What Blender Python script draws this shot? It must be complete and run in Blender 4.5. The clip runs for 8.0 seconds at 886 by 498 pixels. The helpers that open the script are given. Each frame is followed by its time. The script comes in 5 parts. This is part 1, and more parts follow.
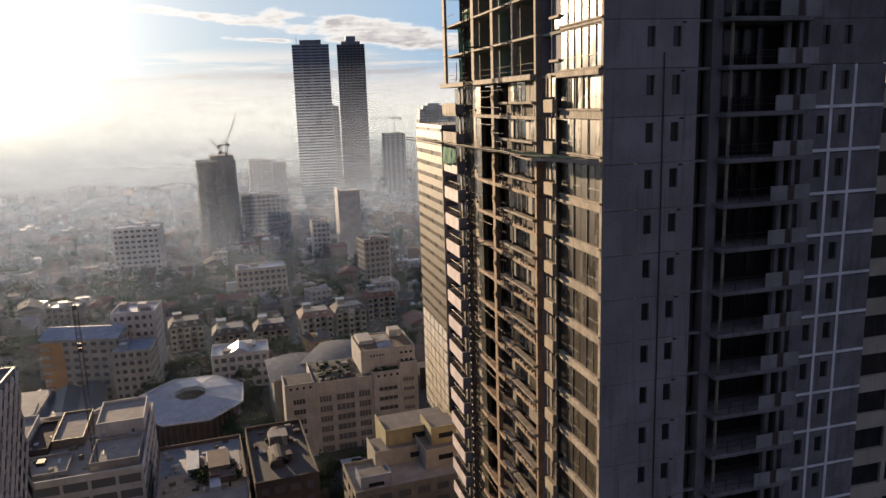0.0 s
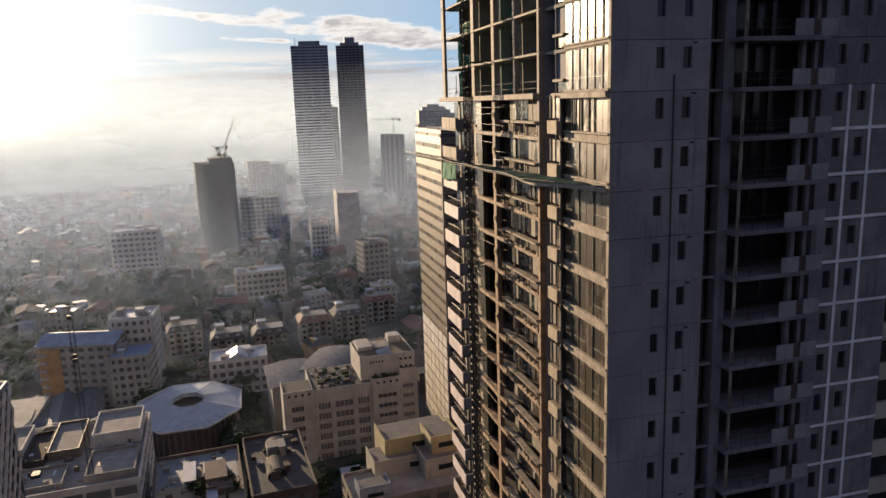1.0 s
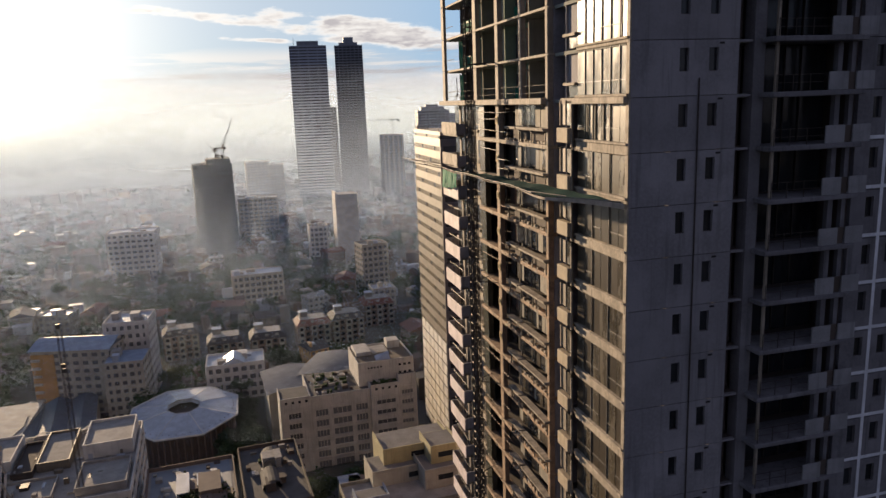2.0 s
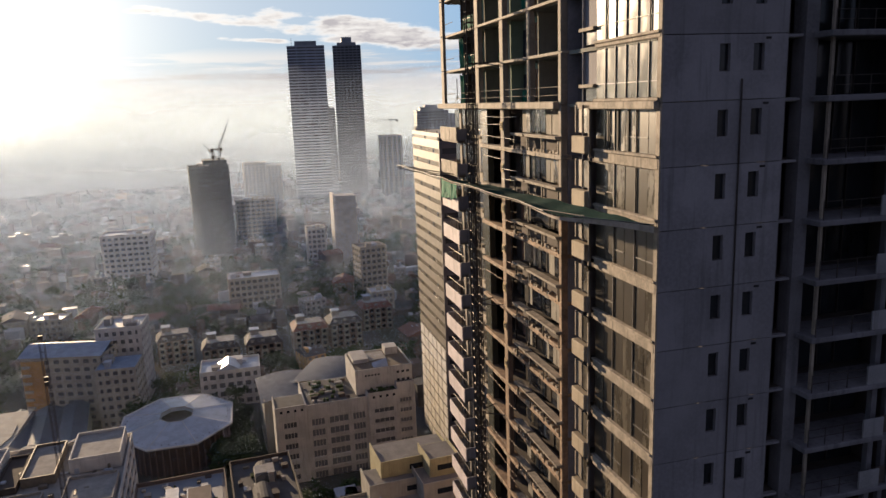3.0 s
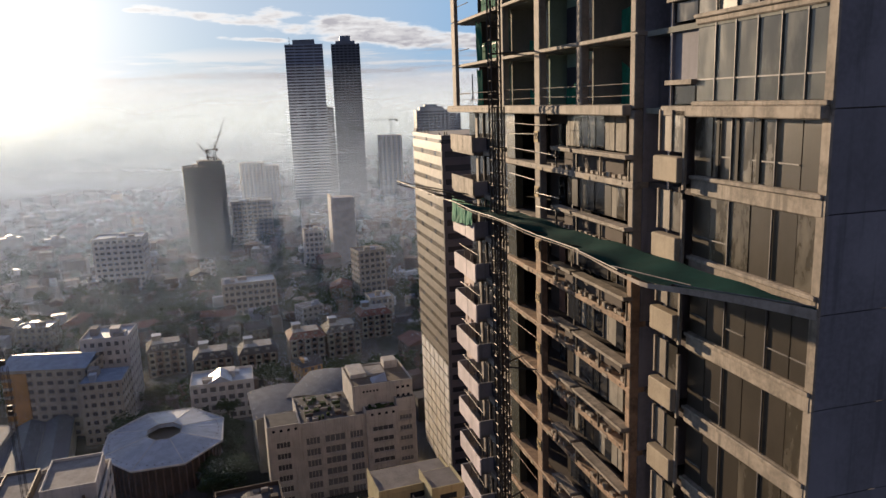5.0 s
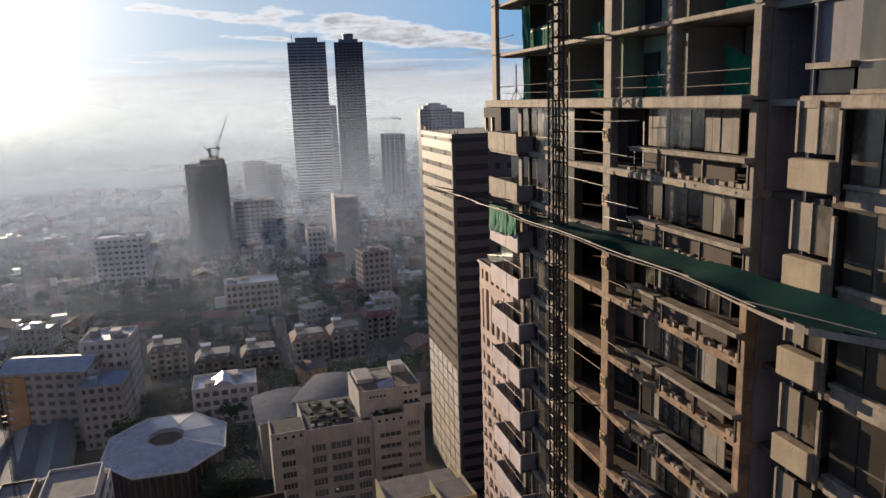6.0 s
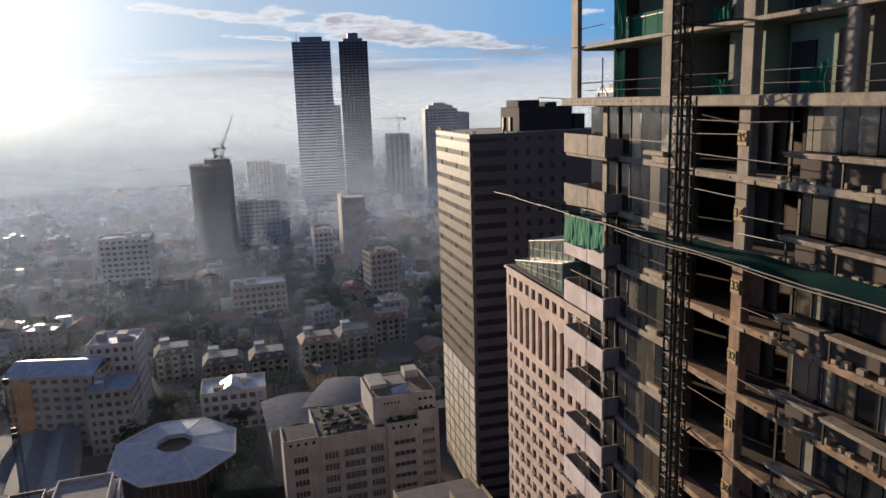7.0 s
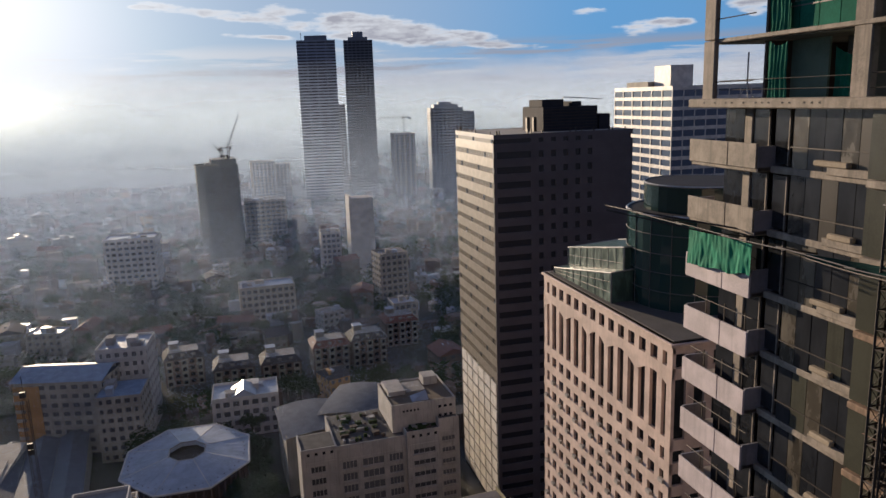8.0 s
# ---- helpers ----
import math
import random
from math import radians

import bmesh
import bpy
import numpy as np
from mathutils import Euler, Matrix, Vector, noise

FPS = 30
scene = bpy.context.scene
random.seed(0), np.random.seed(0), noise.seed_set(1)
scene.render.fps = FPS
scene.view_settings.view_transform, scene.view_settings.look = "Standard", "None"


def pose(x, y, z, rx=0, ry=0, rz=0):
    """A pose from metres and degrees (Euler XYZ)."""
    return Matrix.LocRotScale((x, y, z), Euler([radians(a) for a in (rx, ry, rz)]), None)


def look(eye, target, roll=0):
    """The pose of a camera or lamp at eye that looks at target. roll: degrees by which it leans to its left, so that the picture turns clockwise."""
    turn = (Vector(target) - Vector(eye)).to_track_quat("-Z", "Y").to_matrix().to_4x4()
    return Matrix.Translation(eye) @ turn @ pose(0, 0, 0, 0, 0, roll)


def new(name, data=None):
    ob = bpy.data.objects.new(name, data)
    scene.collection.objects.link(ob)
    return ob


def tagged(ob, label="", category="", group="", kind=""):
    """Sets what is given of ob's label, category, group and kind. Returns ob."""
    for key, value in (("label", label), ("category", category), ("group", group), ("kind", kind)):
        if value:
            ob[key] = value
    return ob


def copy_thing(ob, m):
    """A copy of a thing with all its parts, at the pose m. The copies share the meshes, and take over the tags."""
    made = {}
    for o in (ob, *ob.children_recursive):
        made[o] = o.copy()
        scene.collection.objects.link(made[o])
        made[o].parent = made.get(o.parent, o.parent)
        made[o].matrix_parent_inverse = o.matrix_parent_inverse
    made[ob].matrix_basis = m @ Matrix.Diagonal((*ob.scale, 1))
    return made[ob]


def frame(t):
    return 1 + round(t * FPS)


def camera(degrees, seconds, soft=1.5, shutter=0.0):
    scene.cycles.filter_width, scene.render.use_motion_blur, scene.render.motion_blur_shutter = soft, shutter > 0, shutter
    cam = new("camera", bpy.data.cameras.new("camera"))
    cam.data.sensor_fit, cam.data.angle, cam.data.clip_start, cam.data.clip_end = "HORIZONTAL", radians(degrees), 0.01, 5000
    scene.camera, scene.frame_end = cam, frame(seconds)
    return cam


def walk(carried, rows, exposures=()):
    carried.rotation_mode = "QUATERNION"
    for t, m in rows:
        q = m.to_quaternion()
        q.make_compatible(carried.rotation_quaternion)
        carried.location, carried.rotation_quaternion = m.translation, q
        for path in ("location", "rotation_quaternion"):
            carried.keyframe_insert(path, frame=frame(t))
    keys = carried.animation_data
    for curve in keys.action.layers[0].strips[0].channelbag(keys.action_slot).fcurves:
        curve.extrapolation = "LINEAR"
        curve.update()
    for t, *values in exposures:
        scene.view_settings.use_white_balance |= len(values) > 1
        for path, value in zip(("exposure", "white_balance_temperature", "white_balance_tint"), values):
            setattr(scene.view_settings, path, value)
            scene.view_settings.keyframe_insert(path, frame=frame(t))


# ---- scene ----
cam = camera(62.3, 8.0, soft=1.5)
METRES, EYE, TILT, LEAN, TURN = 50.0, 108.0, 0.0, 0.0, -14.7
ROWS = [
    (0.0, 0.0, 0.0, 0.0, -0.37, -11.45, 1.83),
    (0.5, 0.0005, 0.0195, 0.0213, -0.4, -11.46, 1.87),
    (1.0, 0.0006, 0.0489, 0.0302, -0.43, -11.46, 1.92),
    (1.5, 0.0001, 0.0889, 0.0347, -0.46, -11.47, 1.95),
    (3.0, 0.0014, 0.2669, 0.0426, -0.58, -11.47, 2.03),
    (3.5, 0.0029, 0.335, 0.0454, -0.62, -11.47, 2.04),
    (4.0, 0.0039, 0.4052, 0.0469, -0.65, -11.45, 2.07),
    (5.5, -0.0296, 0.6137, 0.0441, -0.57, -11.57, 1.96),
    (6.0, -0.0617, 0.6723, 0.0408, -0.49, -11.6, 1.92),
    (6.5, -0.1011, 0.7262, 0.0392, -0.41, -11.61, 1.88),
    (7.0, -0.148, 0.778, 0.041, -0.36, -11.61, 1.85),
    (7.5, -0.1935, 0.8268, 0.0436, -0.32, -11.62, 1.84),
    (8.0, -0.2652, 0.8976, 0.0462, -0.3, -11.67, 1.82),
]
walk(cam, [(t, pose(0, 0, EYE, TILT, LEAN, TURN) @ pose(METRES * x, METRES * y, METRES * z, 90 + pitch, roll, yaw)) for t, x, y, z, yaw, pitch, roll in ROWS], exposures=[(0.0, 0.98, 6950, 10), (4.0, 0.93, 6700, 10), (5.5, 0.80, 6380, 10), (6.5, 0.74, 6160, 10), (7.5, 0.65, 6040, 10), (8.0, 0.53, 5980, 10)])

# ---- world, sun ----
GROUND = -11.0
SUN_AZ, SUN_EL = radians(17.5), radians(7.0)
SUN_DIR = Vector((-math.sin(SUN_AZ) * math.cos(SUN_EL), math.cos(SUN_AZ) * math.cos(SUN_EL), math.sin(SUN_EL)))
sun = new("sun", bpy.data.lights.new("sun", "SUN"))
sun.data.energy, sun.data.angle, sun.data.color = 5.0, radians(0.5), (1.0, 0.75, 0.50)
sun.matrix_world = look((0, 0, 300), Vector((0, 0, 300)) - SUN_DIR)


class Nodes:
    """A small shorthand for node trees."""

    def __init__(self, tree):
        self.tree = tree
        tree.nodes.clear()

    def put(self, value, socket):
        if isinstance(value, bpy.types.NodeSocket):
            self.tree.links.new(value, socket)
        elif value is not None:
            socket.default_value = value

    def node(self, kind, **values):
        n = self.tree.nodes.new(kind)
        for key, value in values.items():
            self.put(value, n.inputs[key])
        return n

    def math(self, op, a, b=None, c=None, clamp=False):
        n = self.tree.nodes.new("ShaderNodeMath")
        n.operation, n.use_clamp = op, clamp
        for k, v in enumerate((a, b, c)):
            self.put(v, n.inputs[k])
        return n.outputs[0]

    def mix(self, fac, a, b, blend="MIX"):
        n = self.tree.nodes.new("ShaderNodeMix")
        n.data_type, n.blend_type, n.clamp_factor = "RGBA", blend, True
        self.put(fac, n.inputs[0])
        self.put((*a, 1) if isinstance(a, tuple) else a, n.inputs[6])
        self.put((*b, 1) if isinstance(b, tuple) else b, n.inputs[7])
        return n.outputs[2]

    def noise(self, vector, scale, detail=4.0, rough=0.55):
        n = self.tree.nodes.new("ShaderNodeTexNoise")
        self.put(vector, n.inputs["Vector"])
        n.inputs["Scale"].default_value, n.inputs["Detail"].default_value, n.inputs["Roughness"].default_value = scale, detail, rough
        return n.outputs[0]

    def range(self, value, a, b, lo=0.0, hi=1.0, smooth=True):
        n = self.tree.nodes.new("ShaderNodeMapRange")
        n.interpolation_type = "SMOOTHSTEP" if smooth else "LINEAR"
        for k, v in enumerate((value, a, b, lo, hi)):
            self.put(v, n.inputs[k])
        return n.outputs[0]


world = bpy.data.worlds.new("sky")
scene.world = world
world.use_nodes = True
w = Nodes(world.node_tree)
way = w.node("ShaderNodeTexCoord").outputs["Generated"]
axes = w.node("ShaderNodeSeparateXYZ", Vector=way).outputs
sky = w.node("ShaderNodeTexSky")
sky.sky_type, sky.sun_disc = "NISHITA", False
sky.sun_elevation, sky.sun_rotation = SUN_EL, -SUN_AZ
sky.altitude, sky.air_density, sky.dust_density, sky.ozone_density = 100, 1.0, 1.0, 2.0
near_sun = w.node("ShaderNodeVectorMath")
near_sun.operation = "DOT_PRODUCT"
w.put(way, near_sun.inputs[0])
near_sun.inputs[1].default_value = SUN_DIR
toward = w.math("MAXIMUM", near_sun.outputs["Value"], 0.0)
glow = w.math("POWER", toward, 60.0)
wide = w.math("POWER", toward, 14.0)
# pale towards the sun, clear blue to the side, deeper and dimmer overhead
blue = w.mix(1.0, sky.outputs[0], (0.016, 0.036, 0.075), "MULTIPLY")
blue = w.mix(1.0, blue, (0.50, 0.66, 0.90), "DARKEN")
blue = w.mix(0.8, blue, w.mix(w.range(near_sun.outputs["Value"], 0.70, 0.975), (0.22, 0.50, 0.86), (0.58, 0.68, 0.82)))
blue = w.mix(w.range(axes[2], 0.15, 0.6), blue, (0.125, 0.17, 0.30))
away = w.range(near_sun.outputs["Value"], 0.75, -0.2)
# long flat banks of cloud with ragged edges
drawn = w.node("ShaderNodeMapping", Vector=way, Scale=(3.0, 3.0, 22.0)).outputs[0]
ragged = w.node("ShaderNodeMapping", Vector=way, Scale=(14.0, 14.0, 46.0)).outputs[0]
rough_edge = w.math("ADD", w.noise(ragged, 1.0, 5.0, 0.55), w.math("MULTIPLY", w.noise(drawn, 3.0, 4.0), 0.6))
slope = w.math("DIVIDE", axes[0], w.math("MAXIMUM", axes[1], 0.05))


def bank(s0, z0, along, half, lean):
    """A cloud bank about the bearing s0 and height z0, ragged all round."""
    ds = w.math("DIVIDE", w.math("SUBTRACT", slope, s0), along)
    line = w.math("MULTIPLY_ADD", w.math("SUBTRACT", slope, s0), lean, z0)
    dz = w.math("DIVIDE", w.math("SUBTRACT", axes[2], line), half)
    r2_ = w.math("ADD", w.math("MULTIPLY", ds, ds), w.math("MULTIPLY", dz, dz))
    body = w.math("ADD", w.math("SUBTRACT", 0.72, r2_), w.math("MULTIPLY", w.math("SUBTRACT", rough_edge, 0.8), 3.4))
    return body


cover = None
for spot in ((0.19, 0.088, 0.20, 0.020, -0.125), (0.0, 0.108, 0.13, 0.009, -0.10), (0.035, 0.083, 0.06, 0.004, -0.06), (0.33, 0.066, 0.12, 0.006, -0.05), (0.485, 0.099, 0.04, 0.009, 0.0), (0.595, 0.079, 0.085, 0.011, 0.0), (0.9, 0.10, 0.2, 0.02, 0.0), (-0.75, 0.09, 0.3, 0.02, 0.05), (-0.11, 0.118, 0.025, 0.004, 0.0)):
    body = bank(*spot)
    cover = body if cover is None else w.math("MAXIMUM", cover, body)
# bright ragged rims, grey hearts with paler billows
billow = w.range(w.noise(ragged, 1.6, 6.0, 0.65), 0.38, 0.62)
heart = w.math("MULTIPLY", w.range(cover, 0.30, 0.85), w.math("MULTIPLY_ADD", billow, -0.45, 1.0))
cloud = w.mix(heart, (0.98, 0.955, 0.94), (0.42, 0.40, 0.44))
cloud = w.mix(w.math("MULTIPLY", wide, 0.45), cloud, (1.0, 0.98, 0.96))
air = w.mix(w.range(cover, 0.0, 0.62, 0.0, 0.95), blue, cloud)
# a pale bank of haze along the skyline under long streaks of cloud, bright and grey
haze = w.mix(wide, (0.64, 0.635, 0.67), (0.74, 0.725, 0.705))
air = w.mix(w.range(w.math("MULTIPLY_ADD", w.math("SUBTRACT", rough_edge, 0.8), -0.05, axes[2]), 0.066, 0.020, 0.0, 0.92), air, haze)
drifts = w.noise(w.node("ShaderNodeMapping", Vector=way, Scale=(2.6, 2.6, 42.0)).outputs[0], 1.0, 7.0, 0.62)
level_ = w.math("MULTIPLY", w.range(axes[2], 0.078, 0.060), w.range(axes[2], 0.012, 0.030))
grey = w.math("MULTIPLY", w.range(drifts, 0.50, 0.60), level_)
air = w.mix(w.math("MULTIPLY", grey, 0.75), air, w.mix(wide, (0.42, 0.405, 0.44), (0.62, 0.57, 0.54)))
pale = w.math("MULTIPLY", w.range(drifts, 0.47, 0.40), level_)
air = w.mix(w.math("MULTIPLY", pale, 0.7), air, w.mix(wide, (0.74, 0.72, 0.73), (0.95, 0.92, 0.89)))
air = w.mix(w.math("MULTIPLY", away, 0.85), air, (0.152, 0.158, 0.235))
air = w.mix(glow, air, (1.45, 1.40, 1.33))
back = w.node("ShaderNodeBackground", Color=air, Strength=0.55)
w.tree.links.new(back.outputs[0], w.node("ShaderNodeOutputWorld").inputs[0])


# ---- materials ----
def surface(name, colour, rough=0.8, metal=0.0, dark=0.7, scale=0.6, fine=12.0, bump=0.15, spread=0.12, streak=0.0, tint=None, specular=0.5):
    """Two scales of mottling, streaks of dirt that run down, and fine relief; spread varies piece by piece."""
    m = bpy.data.materials.new(name)
    m.use_nodes = True
    n = Nodes(m.node_tree)
    place = n.node("ShaderNodeNewGeometry").outputs["Position"]
    big, small = n.noise(place, scale, 3.0), n.noise(place, fine, 4.0)
    base = n.mix(n.range(big, 0.35, 0.68), tuple(c * dark for c in colour), tint or colour)
    base = n.mix(n.range(small, 0.3, 0.75, 0.0, 0.35), base, tuple(min(1.0, c * 1.25) for c in colour))
    if streak:
        squeezed = n.node("ShaderNodeMapping", Vector=place, Scale=(2.2, 2.2, 0.12)).outputs[0]
        base = n.mix(n.math("MULTIPLY", n.range(n.noise(squeezed, 1.3, 5.0), 0.50, 0.72), streak), base, tuple(c * 0.35 for c in colour))
    if spread:
        own = n.node("ShaderNodeObjectInfo").outputs["Random"]
        base = n.mix(n.math("MULTIPLY", own, spread * 2), base, tuple(c * 0.6 for c in colour))
    p = n.node("ShaderNodeBsdfPrincipled", Roughness=rough, Metallic=metal)
    p.inputs["Specular IOR Level"].default_value = specular
    n.put(base, p.inputs["Base Color"])
    if bump:
        n.put(n.node("ShaderNodeBump", Height=small, Strength=bump, Distance=0.05).outputs[0], p.inputs["Normal"])
    n.tree.links.new(p.outputs[0], n.node("ShaderNodeOutputMaterial").inputs[0])
    return m


def pane_material(name, colour, rough, wave=0.02, ior=1.6, scale=0.35, cloud_mottle=0.0):
    """Dark window glass, slightly out of true, so that its reflections waver."""
    m = bpy.data.materials.new(name)
    m.use_nodes = True
    n = Nodes(m.node_tree)
    place = n.node("ShaderNodeNewGeometry").outputs["Position"]
    own = n.node("ShaderNodeObjectInfo").outputs["Random"]
    base = n.mix(own, colour, tuple(c * 2.2 for c in colour))
    # mottled smears in the base colour imitate reflected clouds, drawn out down the pane
    patches = n.noise(n.node("ShaderNodeMapping", Vector=place, Scale=(1.1, 1.1, 0.45)).outputs[0], 1.0, 5.0, 0.65)
    base = n.mix(n.range(patches, 0.42, 0.66, 0.0, cloud_mottle), base, tuple(min(1.0, c * 3.2) for c in colour))
    p = n.node("ShaderNodeBsdfPrincipled", IOR=ior)
    n.put(n.range(patches, 0.35, 0.7, rough * (1 - 0.3 * cloud_mottle), rough * (1 + cloud_mottle)), p.inputs["Roughness"])
    n.put(base, p.inputs["Base Color"])
    n.put(n.node("ShaderNodeBump", Height=n.noise(place, scale, 2.0), Strength=wave, Distance=1.0).outputs[0], p.inputs["Normal"])
    n.tree.links.new(p.outputs[0], n.node("ShaderNodeOutputMaterial").inputs[0])
    return m


CONCRETE = surface("raw_concrete", (0.32, 0.27, 0.22), streak=0.75, scale=0.9, dark=0.55, fine=8.0, bump=0.2, spread=0.2)
SLAB = surface("slab_edge_concrete", (0.36, 0.305, 0.245), streak=0.85, scale=1.3, dark=0.45, fine=7.0, bump=0.22, spread=0.2)
SHEAR = surface("grey_shear_wall", (0.27, 0.26, 0.285), rough=0.85, streak=0.55, scale=0.35, dark=0.66, fine=5.0, spread=0.22)
# Darker copy of the shear wall with the balcony shade put into its colour
SHADEDCAST = surface("shaded_cast_concrete", (0.185, 0.18, 0.20), rough=0.88, streak=0.65, scale=0.5, dark=0.6, fine=6.0, spread=0.25)
PANELGREY = surface("pale_grey_panel", (0.26, 0.26, 0.28), streak=0.4)
PUTTY = surface("white_joint_putty", (0.70, 0.72, 0.78), streak=0.2, spread=0.0)
# Very dark base colour; on the tower it carries the shade of the interiors
DARKWALL = surface("dark_wall_and_inner_shade", (0.09, 0.07, 0.06), rough=0.9, scale=0.4)
REDDISH = surface("red_oxide_steel", (0.20, 0.10, 0.07), rough=0.7, scale=1.5)
BOARD = surface("cement_board", (0.21, 0.175, 0.135), rough=0.65, streak=0.35, spread=0.22)
PARAPET = surface("pale_parapet", (0.60, 0.52, 0.525), rough=0.7, streak=0.3, scale=0.7)
BOXCONC = surface("ochre_stained_concrete", (0.38, 0.31, 0.22), streak=0.5, scale=0.9, spread=0.2)
BLIND = surface("drawn_blind_behind_glass", (0.06, 0.05, 0.038), rough=0.32, streak=0.3, spread=0.3, bump=0.0)
GLASS = pane_material("dusty_tinted_glass", (0.036, 0.031, 0.023), 0.22, ior=1.6, cloud_mottle=0.8)
GREENISH = surface("curtained_greenish_glass", (0.075, 0.075, 0.055), rough=0.25, streak=0.4, spread=0.3, bump=0.0)
INNER = surface("bare_inner_wall", (0.24, 0.245, 0.215), rough=0.9, scale=0.5, streak=0.3, spread=0.2)
RUSTSLAB = surface("rust_stained_slab_edge", (0.36, 0.235, 0.15), streak=0.85, scale=1.6, dark=0.4, fine=7.0, bump=0.22, spread=0.25)
PLANK = surface("weathered_board", (0.25, 0.225, 0.185), rough=0.8, scale=1.4, dark=0.6, streak=0.6, spread=0.3)
SKYGLASS = pane_material("mirror_tinted_glass", (0.04, 0.04, 0.033), 0.16, ior=1.6, wave=0.03, cloud_mottle=0.3)
DARKGLASS = pane_material("dark_window_glass", (0.012, 0.013, 0.015), 0.12, ior=1.45, cloud_mottle=0.5)
TOWNGLASS = pane_material("dusty_window_glass", (0.09, 0.09, 0.092), 0.25, ior=1.45)
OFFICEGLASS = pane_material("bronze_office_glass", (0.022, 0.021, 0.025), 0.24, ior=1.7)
# Glass for the flank only, lightened in its base colour to look sunlit
LITFLANKGLASS = pane_material("lightened_flank_glass", (0.15, 0.13, 0.10), 0.25, ior=2.2)
GLINT = pane_material("bright_mirror_glass", (0.05, 0.05, 0.05), 0.12, wave=0.25, ior=2.2, scale=0.9)
BLUEGLASS = pane_material("blue_office_glass", (0.06, 0.08, 0.12), 0.12, ior=1.6)
GREENROOF = pane_material("weathered_green_glazing", (0.030, 0.055, 0.048), 0.35, ior=1.4, cloud_mottle=0.6)
GREENGLASS = pane_material("green_curtain_glass", (0.010, 0.026, 0.024), 0.06, ior=1.6)
STEEL = surface("dark_rusty_steel", (0.055, 0.045, 0.04), rough=0.6, metal=0.4, scale=2.0, bump=0.0)
PIPE = surface("galvanised_pipe", (0.45, 0.43, 0.40), rough=0.4, metal=0.7, scale=2.0, bump=0.0)
DULLPIPE = surface("dull_scaffold_pipe", (0.16, 0.15, 0.145), rough=0.6, metal=0.3, scale=2.0, bump=0.0)
HEM = surface("bleached_net_hem", (0.42, 0.35, 0.29), rough=0.9, scale=1.2, streak=0.5)
NET = surface("green_debris_net", (0.006, 0.050, 0.046), rough=0.95, scale=0.8, fine=30.0, bump=0.4, spread=0.0, specular=0.05)
TARP = surface("green_tarpaulin", (0.012, 0.20, 0.115), rough=0.8, scale=1.2, spread=0.0, specular=0.15)
SHEET = surface("green_woven_sheet", (0.022, 0.15, 0.10), rough=0.9, scale=1.5, spread=0.25, specular=0.1)
GREENBOARD = surface("green_gypsum_board", (0.24, 0.34, 0.27), rough=0.9, scale=0.5)
TOWNCREAM = surface("sooty_cream_render", (0.27, 0.25, 0.22), streak=0.4, scale=0.25)
TOWNWHITE = surface("sooty_white_render", (0.38, 0.37, 0.36), streak=0.4, scale=0.25)
WHITEPAINT = surface("white_paint", (0.63, 0.605, 0.575), streak=0.3, scale=0.3)
PALEWALL = surface("weathered_cream_paint", (0.50, 0.465, 0.42), streak=0.5, scale=0.25, dark=0.75)
CREAM = surface("cream_render", (0.43, 0.40, 0.345), streak=0.35, scale=0.25)
YELLOW = surface("yellow_render", (0.42, 0.37, 0.22), streak=0.35, scale=0.25)
ORANGE = surface("ochre_render", (0.48, 0.28, 0.12), streak=0.3, scale=0.25)
PINK = surface("pink_stone", (0.56, 0.435, 0.38), rough=0.75, scale=0.4, streak=0.2, spread=0.06)
# Wall stone; low on the office flank it imitates bright glare
PALESTONE = surface("pale_stone_and_glare", (0.76, 0.72, 0.66), rough=0.5, scale=0.4, streak=0.15, spread=0.06)
# Paler than BEIGE to put the flank's sunlight into the colour
LITFLANK = surface("sunlit_flank_tan", (0.23, 0.20, 0.16), rough=0.45, scale=0.5, streak=0.25, spread=0.1)
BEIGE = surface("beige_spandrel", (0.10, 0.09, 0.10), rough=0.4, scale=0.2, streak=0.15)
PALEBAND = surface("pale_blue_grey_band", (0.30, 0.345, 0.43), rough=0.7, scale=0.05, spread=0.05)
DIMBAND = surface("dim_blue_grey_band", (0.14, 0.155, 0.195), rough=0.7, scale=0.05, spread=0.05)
GREYBLUE = surface("blue_grey_panel", (0.20, 0.225, 0.27), rough=0.6, scale=0.15)
PALEBLUE = surface("pale_blue_roof_sheet", (0.27, 0.33, 0.43), rough=0.5, scale=0.4, streak=0.1)
NETGREY = surface("grey_green_scaffold_net", (0.085, 0.10, 0.105), rough=0.9, scale=0.2, specular=0.1)
VAULT = surface("grey_blue_vault_sheet", (0.13, 0.15, 0.19), rough=0.9, scale=0.4, streak=0.3, specular=0.1)
SLATE = surface("slate_blue_sheet", (0.10, 0.115, 0.14), rough=0.6, scale=0.4, fine=3.0)
DARKROOF = surface("dark_roof_tiles", (0.085, 0.08, 0.08), rough=0.85, scale=0.4, fine=3.0)
CLADDING = surface("dark_metal_cladding", (0.045, 0.046, 0.055), rough=0.8, scale=0.4, streak=0.3, specular=0.1)
ROOFWHITE = surface("white_roof_membrane", (0.38, 0.42, 0.50), rough=0.38, scale=0.3, spread=0.05)
TERRACE = surface("grey_terrace_screed", (0.20, 0.19, 0.185), rough=0.9, scale=0.3, fine=2.0, streak=0.3)
ROOFGREY = surface("weathered_flat_roof", (0.33, 0.31, 0.29), rough=0.9, scale=0.3, fine=2.0)
ROOFRED = surface("faded_red_roof", (0.20, 0.095, 0.075), rough=0.8, scale=0.4, fine=3.0)
